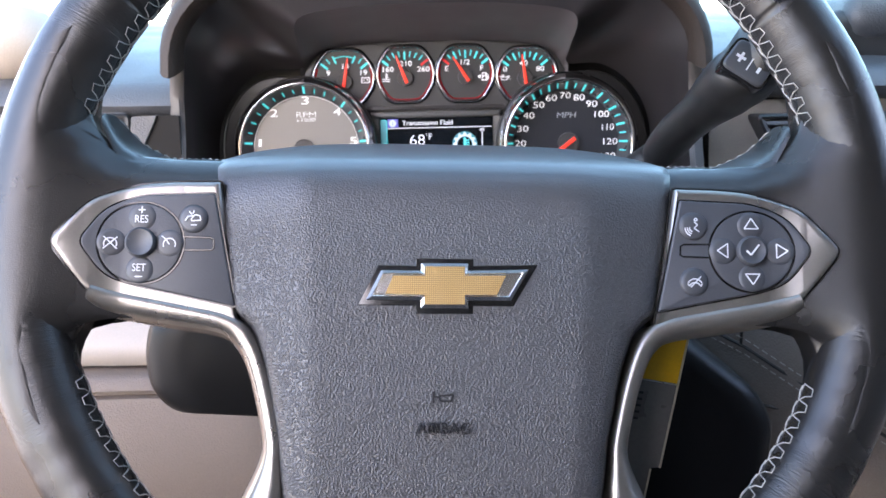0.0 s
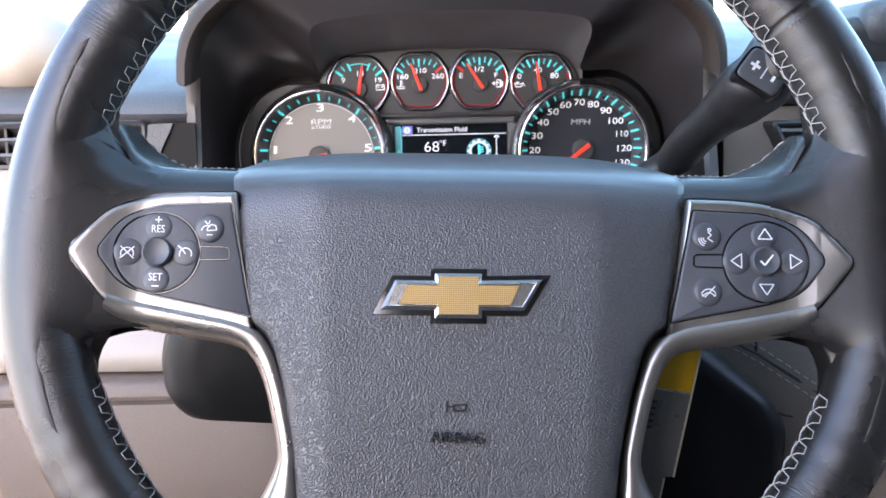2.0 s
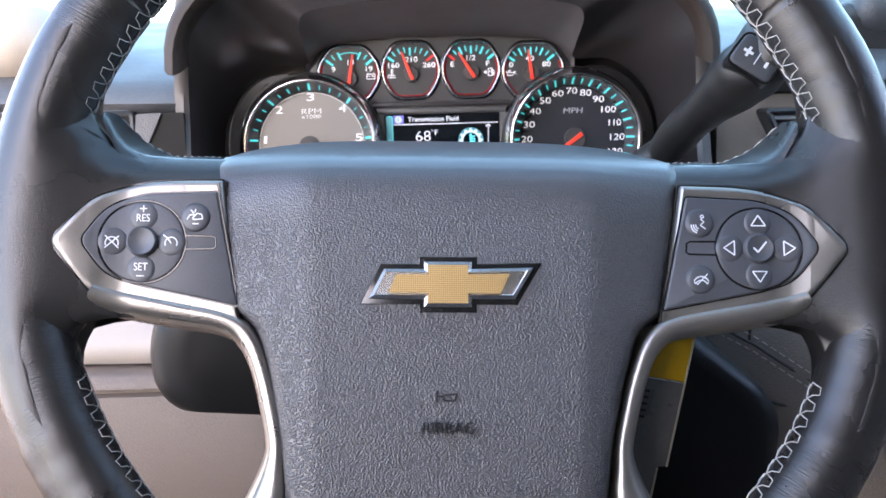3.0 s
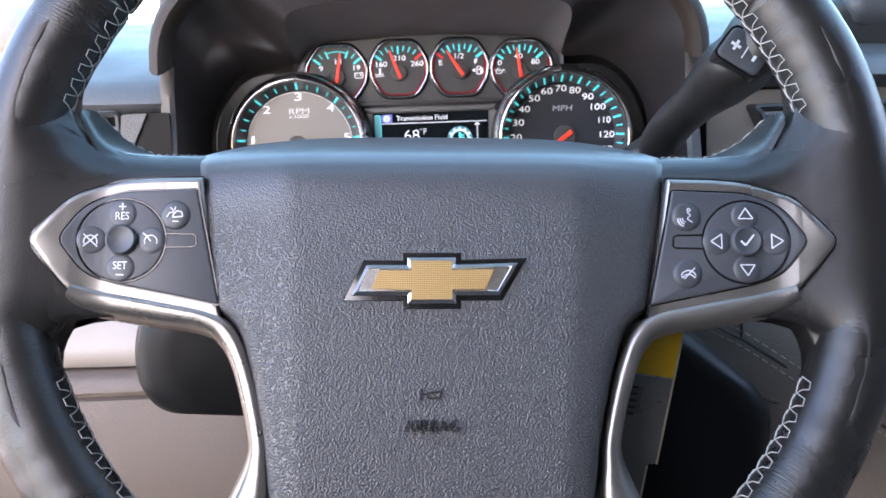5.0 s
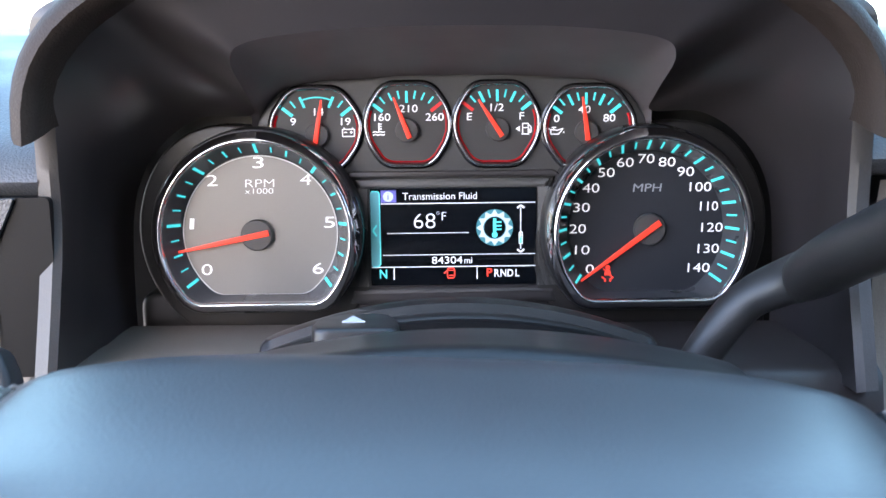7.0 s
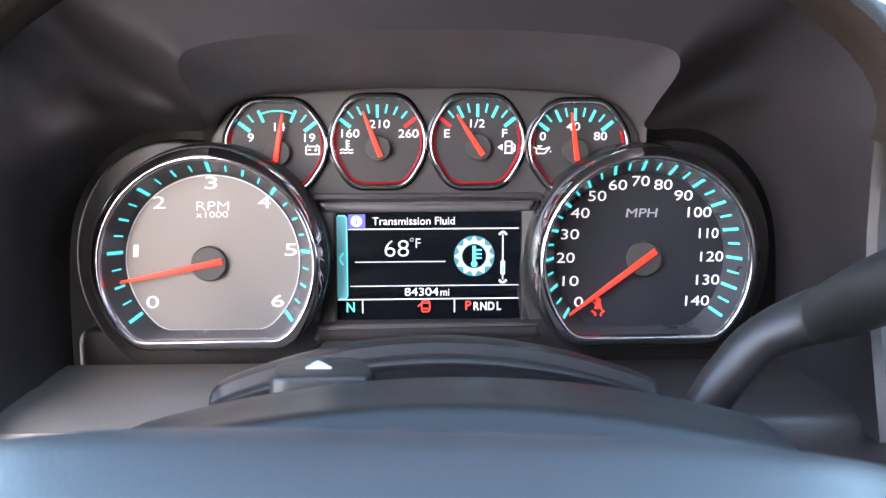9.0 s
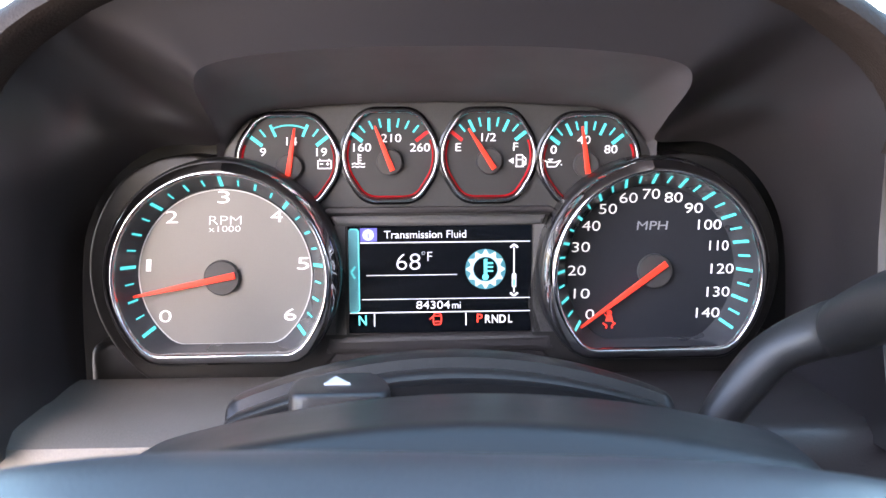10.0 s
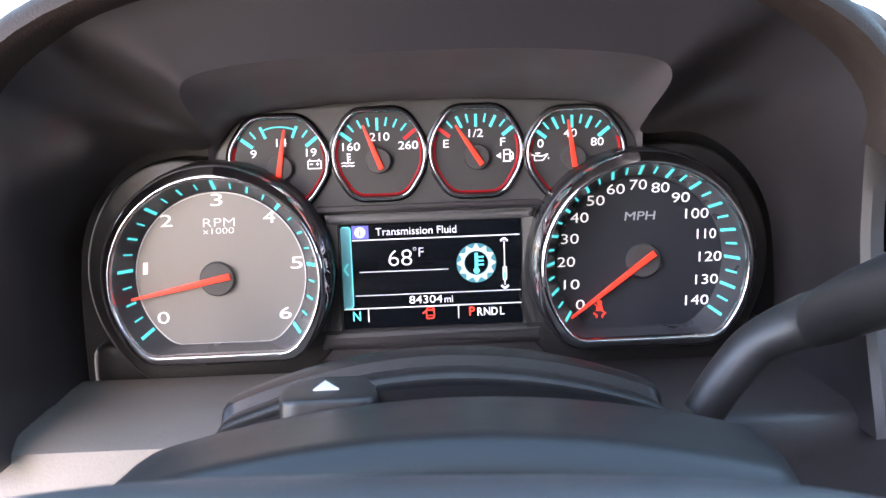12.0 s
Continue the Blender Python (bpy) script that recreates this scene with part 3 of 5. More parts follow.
part("knob_ring", lathe([(0.026, -0.01), (0.026, 0.002), (0.0245, 0.004), (0.023, 0.003), (0.023, -0.01)]), SATIN, knob)
part("knob_face", lathe([(0.022, -0.01), (0.022, 0.006), (0.020, 0.008), (0.0, 0.008)]), BLACK, knob)
for k in range(4):
    part("mark", bar((0.010 * math.cos(k), 0.010 * math.sin(k)), (0.015 * math.cos(k), 0.015 * math.sin(k)), 0.002, 0.0084), WHITE, knob)


# ---- steering column ----
COLUMN = facing(0.0012, 0.6143, 0.8530, 18) @ Matrix.Diagonal((1.6, 1.6, 1.3, 1))
column = thing("steering_column", "black plastic steering column shroud with hazard switch on top", "steering column", COLUMN)


def section(half, top, low, w, n=40, p=3.0):
    out = []
    for k in range(n):
        a = 2 * math.pi * k / n
        c, s = math.cos(a), math.sin(a)
        y = (top if s > 0 else low) * abs(s) ** (2 / p)
        out.append((half * math.copysign(abs(c) ** (2 / p), c), y, w))
    return out


def hump(half, top, sag, low, w, r=0.006, mid_x=0.0):
    """A cross-section with a gently arched top and tight corners."""
    pts = [(half * (1 - k / 8), top - sag * (1 - k / 8) ** 2) for k in range(17)]
    return [(x + mid_x, y, w) for x, y in rounded([(half, low)] + pts + [(-half, low)], [0.004, r] + [0.0005] * 15 + [r, 0.004], 4)]


cover = []
for half, top, w, mid_x in ((0.056, 0.062, -0.060, -0.003), (0.0625, 0.0735, -0.0635, -0.003), (0.0640, 0.0775, -0.0672, -0.003), (0.0646, 0.0791, -0.0698, -0.003), (0.0650, 0.0800, -0.0725, -0.003), (0.0655, 0.0805, -0.0765, -0.0025), (0.0665, 0.0820, -0.090, -0.001), (0.0675, 0.0840, -0.106, 0.0),
                            (0.0682, 0.0853, -0.121, 0.001), (0.0680, 0.0848, -0.127, 0.001), (0.0675, 0.074, -0.128, 0.001)):
    cover.append(hump(half, top, 0.0098, -0.06, w, 0.0045, mid_x))
part("upper_cover", loft(cover), SHROUD, column, "satin black upper column cover", 40)
part("slot", loft([hump(0.060, 0.0775, 0.010, -0.06, -0.12), hump(0.060, 0.0815, 0.010, -0.06, -0.19)]), GLOSSBLACK, column)
part("ridge", loft([hump(0.0585, 0.080, 0.011, -0.06, -0.168), hump(0.0590, 0.0900, 0.012, -0.06, -0.169), hump(0.0595, 0.0915, 0.012, -0.06, -0.171), hump(0.0600, 0.0925, 0.012, -0.06, -0.184), hump(0.0600, 0.0898, 0.012, -0.06, -0.1852), hump(0.0605, 0.0954, 0.012, -0.06, -0.187), hump(0.061, 0.0968, 0.012, -0.06, -0.191),
                    hump(0.0615, 0.0985, 0.0125, -0.06, -0.206), hump(0.0610, 0.0960, 0.0125, -0.06, -0.213), hump(0.060, 0.080, 0.012, -0.06, -0.222), hump(0.060, 0.066, 0.012, -0.06, -0.27)]), SHROUD, column, "black stepped ridge behind the hazard switch", 50)
LOWER = [(-0.150, 0.868), (-0.176, 0.864), (-0.181, 0.842), (-0.179, 0.820), (-0.167, 0.808), (-0.128, 0.805), (-0.060, 0.800), (0.0, 0.760), (0.060, 0.722), (0.126, 0.716), (0.176, 0.732), (0.191, 0.757), (0.193, 0.790), (0.1805, 0.811), (0.158, 0.829), (0.136, 0.847), (0.105, 0.862)]
smooth_low = rounded(LOWER, 0.009, 4)
mid = (0.0, 0.83)
to_column = COLUMN.inverted()
part("lower_cover", loft([[tuple(to_column @ Vector((mid[0] + (x - mid[0]) * f, y, mid[1] + (z - mid[1]) * f))) for x, z in smooth_low] for f, y in ((0.86, 0.690), (0.93, 0.6915), (0.975, 0.696), (1.0, 0.706), (1.0, 0.86))]), LOWERBLACK, column, "black lower column cover", 50)
part("switch_rail", loft([hump(0.0575, 0.0800, 0.0105, -0.06, -0.138), hump(0.0578, 0.0876, 0.0108, -0.06, -0.139), hump(0.0580, 0.0886, 0.011, -0.06, -0.141), hump(0.0580, 0.0892, 0.011, -0.06, -0.156), hump(0.0578, 0.080, 0.0105, -0.06, -0.158)]), LOWERBLACK, column, "black rail in the slot", 50)
hazard = part("hazard_switch", plate(rounded(mm([(-37.5, -14.5), (-18, -14.5), (-16, -9), (-16.5, 2), (-20, 14), (-32, 14), (-39, 6), (-39.5, -6)]), 0.0035), -0.010, 0.0006, 0.0014), HAZARD, column, "black hazard switch")
hazard.matrix_local = pose(0, 0.0878, -0.1435, -79)
part("triangle", plate(mm([(-31.4, -3.6), (-25.4, -3.6), (-29.2, 6.4)]), 0.0, 0.0010), WHITE, hazard, "pale grey triangle")
stalk = thing("wiper_stalk", "black wiper stalk with white symbols beside the column", "stalk", facing(-0.171, 0.776, 0.938, 25))
part("paddle", plate(rounded(mm([(-60, -34), (10, -34), (6, -12), (0, 0), (-16, 1.8), (-22, -2.5), (-40, -12), (-60, -18)]), 0.004), -0.014, 0.0, 0.003), BLACK, stalk)
part("stem", tube([tuple(stalk.matrix_world.inverted() @ Vector(q)) for q in ((-0.19, 0.785, 0.908), (-0.12, 0.775, 0.858), (-0.04, 0.76, 0.833))], 0.011, 12), BLACK, stalk)
S = 0.0005
part("wiper_symbol", stroke(mm([(-12, -5.6), (-8, -7.8), (-4, -5.6), (-3.4, -3.4), (-8, -2.4), (-12.6, -3.4), (-12, -5.6)]), 0.0006, S), WHITE, stalk, "white wiper symbol", 0)
part("arrow", plate(mm([(-1.9, -8), (-1.1, -8), (-1.1, -4.8), (0.0, -4.8), (-1.5, -2.6), (-3.0, -4.8), (-1.9, -4.8)]), 0.0, S), WHITE, stalk, "white arrow", 0)
part("dash_mark", stroke(mm([(-15, -12), (-9, -12.2)]), 0.0012, S), WHITE, stalk, "white mark", 0)
part("dash_mark", stroke(mm([(-6, -12.3), (2, -12.6)]), 0.0010, S), WHITE, stalk, "white mark", 0)

# ---- gear lever ----
lever = thing("gear_lever", "dark grey column gear lever with a plus and minus switch", "gear lever", pose(0.165, 0.725, 1.01))
spine = curve([(0.1174, 0.8895, 0.8921), (0.1271, 0.8874, 0.9092), (0.14, 0.8846, 0.9256), (0.1559, 0.8762, 0.9366), (0.163, 0.865, 0.9428), (0.1669, 0.829, 0.9605), (0.1738, 0.800, 0.9745), (0.1805, 0.768, 0.9890), (0.1835, 0.739, 1.0010), (0.194, 0.723, 1.0240)], 5)
rad = [float(np.interp(k, [0, 10, 15, 20, 30, 34, 40, 45], [0.0095, 0.0103, 0.0124, 0.0154, 0.0176, 0.0222, 0.0236, 0.018])) for k in range(len(spine))]
part("arm", tube([tuple(Vector(p) - Vector((0.165, 0.725, 1.01))) for p in spine], rad, 20, 0.80, (0, -0.6, 0.8)), LEVER, lever, "dark grey moulded lever", 60)
FACEM = Matrix.Translation(Vector((0.1757, 0.7182, 1.0032)) - Vector((0.165, 0.725, 1.01))) @ pose(0, 0, 0, 90 - 12, 0, 0) @ pose(0, 0, 0, 0, -6, 0) @ pose(0, 0, 0, 0, 0, -35) @ Matrix.Scale(1.17, 4)
sq = rounded(mm([(-11.4, -8.4), (11.4, -8.6), (11.0, 8.6), (-10.4, 8.4)]), 0.0035)
rk = part("rocker", plate(sq, -0.014, 0.0018, 0.0012), BUTTON, lever, "charcoal plus and minus rocker")
rk.matrix_local = FACEM
rim_line = part("rocker_gap", band(inset(sq, -0.0012), [(0, -0.014), (0, 0.0008), (0.0012, 0.0008), (0.0012, -0.014)]), GLOSSBLACK, lever)
rim_line.matrix_local = FACEM
part("plus_sign", stroke(mm([(-7.6, 0), (-2.4, 0)]), 0.0014, 0.0021, stroke(mm([(-5, -2.6), (-5, 2.6)]), 0.0014, 0.0021)), WHITE, rk, "white plus sign", 0)
part("divider", bar((0.0005, -0.0042), (0.0005, 0.0042), 0.0006, 0.0021), WHITE, rk, "white divider", 0)
part("minus_sign", bar((0.0058, -0.0028), (0.0058, 0.0028), 0.0015, 0.0021), WHITE, rk, "white minus sign", 0)

# ---- key tag ----
tag = thing("key_tag", "yellow card key tag in a clear sleeve hanging from the ignition", "key tag", pose(0.1001, 0.615, 0.8195, 0, 11, 0))
part("card", box((-0.0175, -0.0010, 0.025), (0.0044, 0.0010, 0.062), 0.0006), YELLOW, tag, "yellow card")
part("sleeve", loft([[(x, y, z) for x, z in rounded(mm([(-18.5, -45), (-1, -45), (-1, -20.5), (3.6, -19.5), (3.6, 24.4), (-18.5, 24.4)]), 0.001, 3)] for y in (-0.0014, 0.0014)]), SLEEVE, tag, "grey translucent sleeve")
part("sleeve_edge", box((0.0037, -0.0018, -0.0195), (0.0046, 0.0018, 0.062)), CREAM, tag)
part("sleeve_edge", box((-0.0009, -0.0018, -0.045), (0.0, 0.0018, -0.021)), CREAM, tag)
for k in range(5):
    part("code_bar", box((-0.0165, -0.0022, 0.004 + 0.0034 * k), (-0.0125, -0.0016, 0.0052 + 0.0034 * k)), BLACK, tag)
part("ring", tube([(x, 0, y) for x, y in arc(-0.006, 0.068, 0.008, 0, 350, 20)], 0.0009, 6), CHROME, tag)


# ---- steering wheel ----
wheel = thing("steering_wheel", "black leather steering wheel with satin metal spokes, turned slightly", "steering wheel", WHEEL)
RIM_C, RIM_R = 0.0235, 0.1798


def rim_at(angle, r, w):
    """A place on the rim; angle in degrees clockwise from the top."""
    a = radians(angle)
    return (0.0006 + r * math.sin(a), RIM_C + r * math.cos(a), w)


def rim_size(ang):
    off = abs((ang + 180) % 360 - 180)
    swell = math.exp(-((off - 62) / 14) ** 2) + 0.7 * math.exp(-((off - 118) / 16) ** 2)
    return 0.0168 + 0.0008 * swell, 0.0162 + 0.0012 * swell


SEAMS = (54.5, 305.5, 142, 218)
loops = []
for k in range(720):
    ra, rb = rim_size(0.5 * k)
    gap = min(abs((0.5 * k - s + 180) % 360 - 180) for s in SEAMS)
    ra, rb = ra - 0.0011 * (gap < 0.3), rb - 0.0011 * (gap < 0.3)
    crease = 0.0003 * noise.noise(Vector((k * 0.175, 0, 0)))
    loops.append([rim_at(0.5 * k, RIM_R + (ra + crease) * math.cos(b), -0.002 + (rb + crease) * math.sin(b)) for b in (2 * math.pi * j / 28 for j in range(28))])
rim = part("rim", loft(loops + [loops[0]], caps=(False, False)), LEATHER, wheel, "black leather rim with worn sheen", 80)
layer = rim.data.uv_layers.new(name="UVMap")
for poly in rim.data.polygons:
    mid_a = math.atan2(poly.center.x, poly.center.y - RIM_C)
    for li in poly.loop_indices:
        co = rim.data.vertices[rim.data.loops[li].vertex_index].co
        a = math.atan2(co.x, co.y - RIM_C)
        a += 2 * math.pi * round((mid_a - a) / (2 * math.pi))
        layer.data[li].uv = (a / (2 * math.pi), 0.5 + 0.5 * math.cos(math.atan2(co.z + 0.002, math.hypot(co.x, co.y - RIM_C) - RIM_R)))


def rim_skin(ang, b, lift=0.0):
    """A place on the rim's skin; b in degrees round the tube: 90 faces the driver, 180 the hub."""
    ra, rb = rim_size(ang)
    return rim_at(ang, RIM_R + (ra + lift) * math.cos(radians(b)), -0.002 + (rb + lift) * math.sin(radians(b)))


for a0, a1 in ((-72, -20), (20, 72), (112, 152), (-152, -112)):
    st = bmesh.new()
    n = int(abs(a1 - a0) / 2.4)
    step = (a1 - a0) / n
    for k in range(n):
        a, j = a0 + step * k, 2.5 * noise.noise(Vector((a0 + k * 1.7, 3.1, 0)))
        tooth = [(0.0, 181, 0.0), (0.18, 166 + j, 0.0004), (0.30, 156 + j, 0.0), (0.72, 154 - j, 0.0), (0.82, 165 - j, 0.0004), (1.04, 181, 0.0)]
        tube([rim_skin(a + step * f, b, lift) for f, b, lift in tooth], 0.00027, 5, bm=st)
        tube([rim_skin(a, 178, 0.0001), rim_skin(a + step * 0.5, 183 + j, 0.0005), rim_skin(a + step, 180, 0.0001)], 0.00030, 5, bm=st)
        tube([rim_skin(a + step * 0.1, 188, 0.0001), rim_skin(a + step * 0.6, 184, 0.0005), rim_skin(a + step * 1.1, 178, 0.0001)], 0.00026, 5, bm=st)
    part("stitching", st, THREAD, wheel, "pale grey blanket stitching")
    part("seam", tube([rim_skin(a0 + (a1 - a0) * k / 40, 179, -0.0004) for k in range(41)], 0.0006, 6), BLACK, wheel)


def mirror(points, side):
    return [(x * side, y) for x, y in points]


def rise(x):
    t = min(1.0, max(0.0, (abs(x) - 0.132) / 0.034))
    return 0.0078 * t * t * (3 - 2 * t)


def raised(bm):
    for k in range(-60, 61):
        if 43 <= abs(k) <= 57:
            bmesh.ops.bisect_plane(bm, geom=bm.verts[:] + bm.edges[:] + bm.faces[:], plane_co=(k * 0.003, 0, 0), plane_no=(1, 0, 0))
    for v in bm.verts:
        v.co.z += rise(v.co.x)
    return bm


PANEL = mm([(97.5, 38.6), (128, 37.4), (142, 32.0), (151.5, 17.1), (141.5, 3.6), (129, -0.4), (87.3, -8.8)])
BEZEL = mm([(95.8, 43.9), (115, 43.6), (131, 42.2), (147.5, 36.0), (163.6, 17), (147, -3.8), (139, -6.8), (104, -13.2), (86.5, -16.6)])
SPOKE_OPEN = mm([(149, -7.5), (142, -12.2), (118, -16.8), (97, -20), (88.5, -25), (82.5, -37), (76.5, -61), (77, -71), (84, -87), (98, -118), (108, -134)])
SPOKE_HUB = mm([(145.5, -0.5), (132, -3.6), (110, -7.6), (89.5, -12.2), (79.8, -20), (73, -37), (67.7, -60), (66.8, -72), (66.5, -88), (74, -118), (84, -142)])


def icon(parent, strokes, width, z, name="symbol"):
    bm = bmesh.new()
    if name == "symbol":
        xs, ys = [p[0] for s in strokes for p in s], [p[1] for s in strokes for p in s]
        mx, my = (min(xs) + max(xs)) / 2, (min(ys) + max(ys)) / 2
        strokes = [[(mx + 0.78 * (p[0] - mx), my + 0.78 * (p[1] - my)) for p in s] for s in strokes]
    for s in strokes:
        stroke(s, width, z, bm)
    return part(name, raised(bm), WHITE, parent, "white printed symbol", 0)


def ring_points(cx, cy, rx, ry, n=48):
    return [(cx + rx * math.sin(2 * math.pi * k / n), cy + ry * math.cos(2 * math.pi * k / n)) for k in range(n)]


def circle_line(cx, cy, r, a0=0, a1=360, n=14):
    return arc(cx, cy, r, a0, a1, n)


for side in (-1, 1):
    # leather skin that runs from the rim over the spoke to the pad
    angles = np.linspace(60, 118, 41)
    lifts = [0.0006 * min(1.0, 4 * math.sin(math.pi * k / 40)) - 0.0002 for k in range(41)]
    wrap = [[rim_skin(side * a, b, lift) for a, lift in zip(angles, lifts)] for b in (5, 25, 45, 65, 90)]
    outer, crest = [p[:2] for p in wrap[-1]], [p[2] for p in wrap[-1]]
    inner = curve([(p[0] * side, p[1], 0) for p in mm([(153.5, 90), (154, 80), (152.5, 71), (145.5, 62.5), (131, 57.5), (110, 56.5), (90, 56.5), (86, 42), (84, 15), (84, -8), (86, -15), (100, -16), (122, -11.5), (143, -10.5), (151.5, -15), (156, -27), (153.5, -44)])], 10)
    inner = [inner[round(k * (len(inner) - 1) / 40)][:2] for k in range(41)]
    rows = wrap[:]
    for f, c, w in ((0.08, 0.93, 0), (0.16, 0.79, 0), (0.26, 0.56, 0), (0.38, 0.34, 0), (0.52, 0.16, 0), (0.70, 0.04, 0), (0.86, 0.0, 0), (0.94, 0.0, -0.0008), (0.98, 0.0, -0.0025), (1.0, 0.0, -0.007), (0.98, 0.0, -0.014), (0.90, 0.0, -0.017), (0.3, 0.0, -0.017)):
        rows.append([(o[0] + (i[0] - o[0]) * f, o[1] + (i[1] - o[1]) * f, w + c * top) for o, i, top in zip(outer, inner, crest)])
    for row in rows[5:]:
        for k, (x, y, w) in enumerate(row):
            near = min(1.0, max(0.0, (0.152 - abs(x)) / 0.014))
            row[k] = (x, y, w - 0.0105 * near * min(1.3, max(0.0, (y - 0.0435) / 0.0125)) ** 1.3)
    part("spoke_cover", loft(rows, caps=(False, False), closed=False), LEATHER, wheel, "black leather spoke cover", 80)
    # the deep shoulder behind the spoke's upper edge
    rows, hem = [], []
    for k in range(23):
        u = 84 + 66 * k / 22
        v = float(np.interp(u, [84, 98, 104, 110, 129, 136, 141.5, 145, 150], [49, 52, 54.5, 55.5, 56.5, 59, 62, 66.5, 76]))
        d = float(np.interp(u, [84, 107, 134, 143, 150], [88, 86, 68, 50, 26]))
        top = float(np.interp(u, [84, 98, 107, 120, 134, 143, 150], [66, 70, 73.5, 72, 69.5, 71.5, 79]))
        low = float(np.interp(u, [130, 148], [1, 0]))
        sec = [(-3 - 4 * low, v - 6 - 1.5 * low), (-3 - 7 * low, v - 2.5 - 1.0 * low), (-5 - 8 * low, v - 0.6), (-9 - 9 * low, v + 0.8)]
        sec += [(-9 - 9 * low - f * (d - 13 - 9 * low), v + 0.5 + (top - v) * (f + 0.25 * f * (1 - f))) for f in (0.25, 0.5, 0.75, 1.0)]
        sec += [(-d + 1, top - 1), (-d, top - 5), (-d, v - 8)]
        rows.append([(side * u * 0.001, y * 0.001, w * 0.001) for w, y in sec])
        hem.append((side * u * 0.001, (top + 0.3) * 0.001, (-d + 3.6) * 0.001))
    part("spoke_shoulder", loft(rows), LEATHER, wheel, "black leather spoke shoulder", 70)
    st = bmesh.new()
    for p, q in zip(hem[8:-1], hem[9:]):
        p, q = Vector(p), Vector(q)
        tube([tuple(p), tuple(p.lerp(q, 0.35) + Vector((0, 0.0007, 0))), tuple(p.lerp(q, 0.7))], 0.00035, 5, bm=st)
    part("stitching", st, THREAD, wheel, "pale grey stitching along the spoke's hem")
    b = rounded(mirror(BEZEL, side), [0.001, 0.004, 0.010, 0.006, 0.004, 0.006, 0.008, 0.004, 0.001], 6)
    p = rounded(mirror(PANEL, side), [0.001, 0.006, 0.012, 0.004, 0.008, 0.010, 0.001], 6)
    gap = raised(band(inset(b, -0.0010), [(0, -0.004), (0, 0.0034), (0.0012, 0.0036), (0.0012, -0.004)]))
    part("shadow_gap", gap, GLOSSBLACK, wheel)
    big = bmesh.new()
    plate(b, -0.003, 0.0066, 0.0024, bm=big)
    part("spoke_bezel", raised(big), SATIN, wheel, "satin silver spoke bezel")
    o, h = curve([(x * side, y, 0) for x, y in SPOKE_OPEN], 6), curve([(x * side, y, 0) for x, y in SPOKE_HUB], 6)
    rows = []
    for (ox, oy, _), (hx, hy, _) in zip(o, h):
        rows.append([(ox + (hx - ox) * f, oy + (hy - oy) * f, w) for f, w in ((0.0, -0.016), (-0.02, -0.009), (0.02, -0.004), (0.12, 0.0010), (0.28, 0.0052), (0.5, 0.0073), (0.75, 0.0077), (0.94, 0.0068), (1.0, 0.0050), (1.0, -0.016))])
    part("spoke_leg", raised(loft(rows)), SATIN, wheel, "satin silver lower spoke", 60)
    part("panel_gap", raised(band(inset(p, -0.0006), [(0, 0.003), (0, 0.0069), (0.0012, 0.0069), (0.0012, 0.003)])), GLOSSBLACK, wheel)
    panel = part("button_panel", raised(plate(p, 0.002, 0.0078, 0.0009)), BUTTON, wheel, "charcoal switch panel")
    cx, cy = 0.1268 * side, 0.0171
    Z = 0.0078
    disc = ring_points(cx, cy, 0.0176, 0.0171)
    inner_x = cx - side * 0.0170
    groove = bmesh.new()
    tube([(x, y, Z) for x, y in disc] + [(disc[0][0], disc[0][1], Z)], 0.00045, 6, bm=groove)
    tube([(inner_x, cy + 0.0028, Z), (0.0985 * side, cy + 0.0026, Z), (0.0972 * side, cy + 0.0018, Z), (0.0970 * side, cy - 0.0018, Z), (0.0982 * side, cy - 0.0026, Z), (inner_x, cy - 0.0028, Z)], 0.0004, 6, bm=groove)
    part("groove", raised(groove), GLOSSBLACK, panel)
    part("switch_disc", raised(plate(inset(disc, 0.0006), Z - 0.001, Z + 0.0006, 0.0005)), BUTTON, panel, "charcoal switch disc")
    spots = [(cx, cy + 0.0108), (cx, cy - 0.0112), (cx - 0.0118, cy), (cx + 0.0118, cy), (-0.1058 if side < 0 else 0.1027, 0.0275)] + ([(0.1025, 0.0040)] if side > 0 else [])
    Zb = Z + 0.0017
    for x, y in spots:
        part("button", raised(lathe([(0.0062, Z - 0.001), (0.0060, Z + 0.0003), (0.0052, Z + 0.0009), (0.0040, Z + 0.0012), (0.0, Z + 0.00128)], 28, x=x, y=y)), BUTTON, panel, smooth=70)
    part("centre_button", raised(lathe([(0.0064, Z - 0.001), (0.0062, Z + 0.0026), (0.0054, Z + 0.0032), (0.0040, Z + 0.0026), (0.0, Z + 0.0018)], 36, x=cx, y=cy)), BUTTON, panel, smooth=60)
    T = 0.00045
    if side < 0:
        for body, y, size in (("RES", cy + 0.0096, 0.0045), ("SET", cy - 0.0106, 0.0045)):
            t = text("lettering", body, size, panel, (cx, y, Zb + 0.0001), WHITE, 0.0001, 0.82, bold=0.0, label="white printed lettering")
        icon(panel, [[(cx, cy + 0.0122), (cx, cy + 0.0150)], [(cx - 0.0014, cy + 0.0136), (cx + 0.0014, cy + 0.0136)]], T, Zb + 0.0001, "plus_sign")
        icon(panel, [[(cx - 0.0015, cy - 0.0142), (cx + 0.0015, cy - 0.0142)]], T, Zb + 0.0001, "minus_sign")
        for x, cross in ((cx - 0.0120, True), (cx + 0.0120, False)):
            s = [circle_line(x, cy - 0.001, 0.0032, -115, 115), [(x, cy - 0.001), (x - 0.0016 if not cross else x + 0.0014, cy + 0.0012)]]
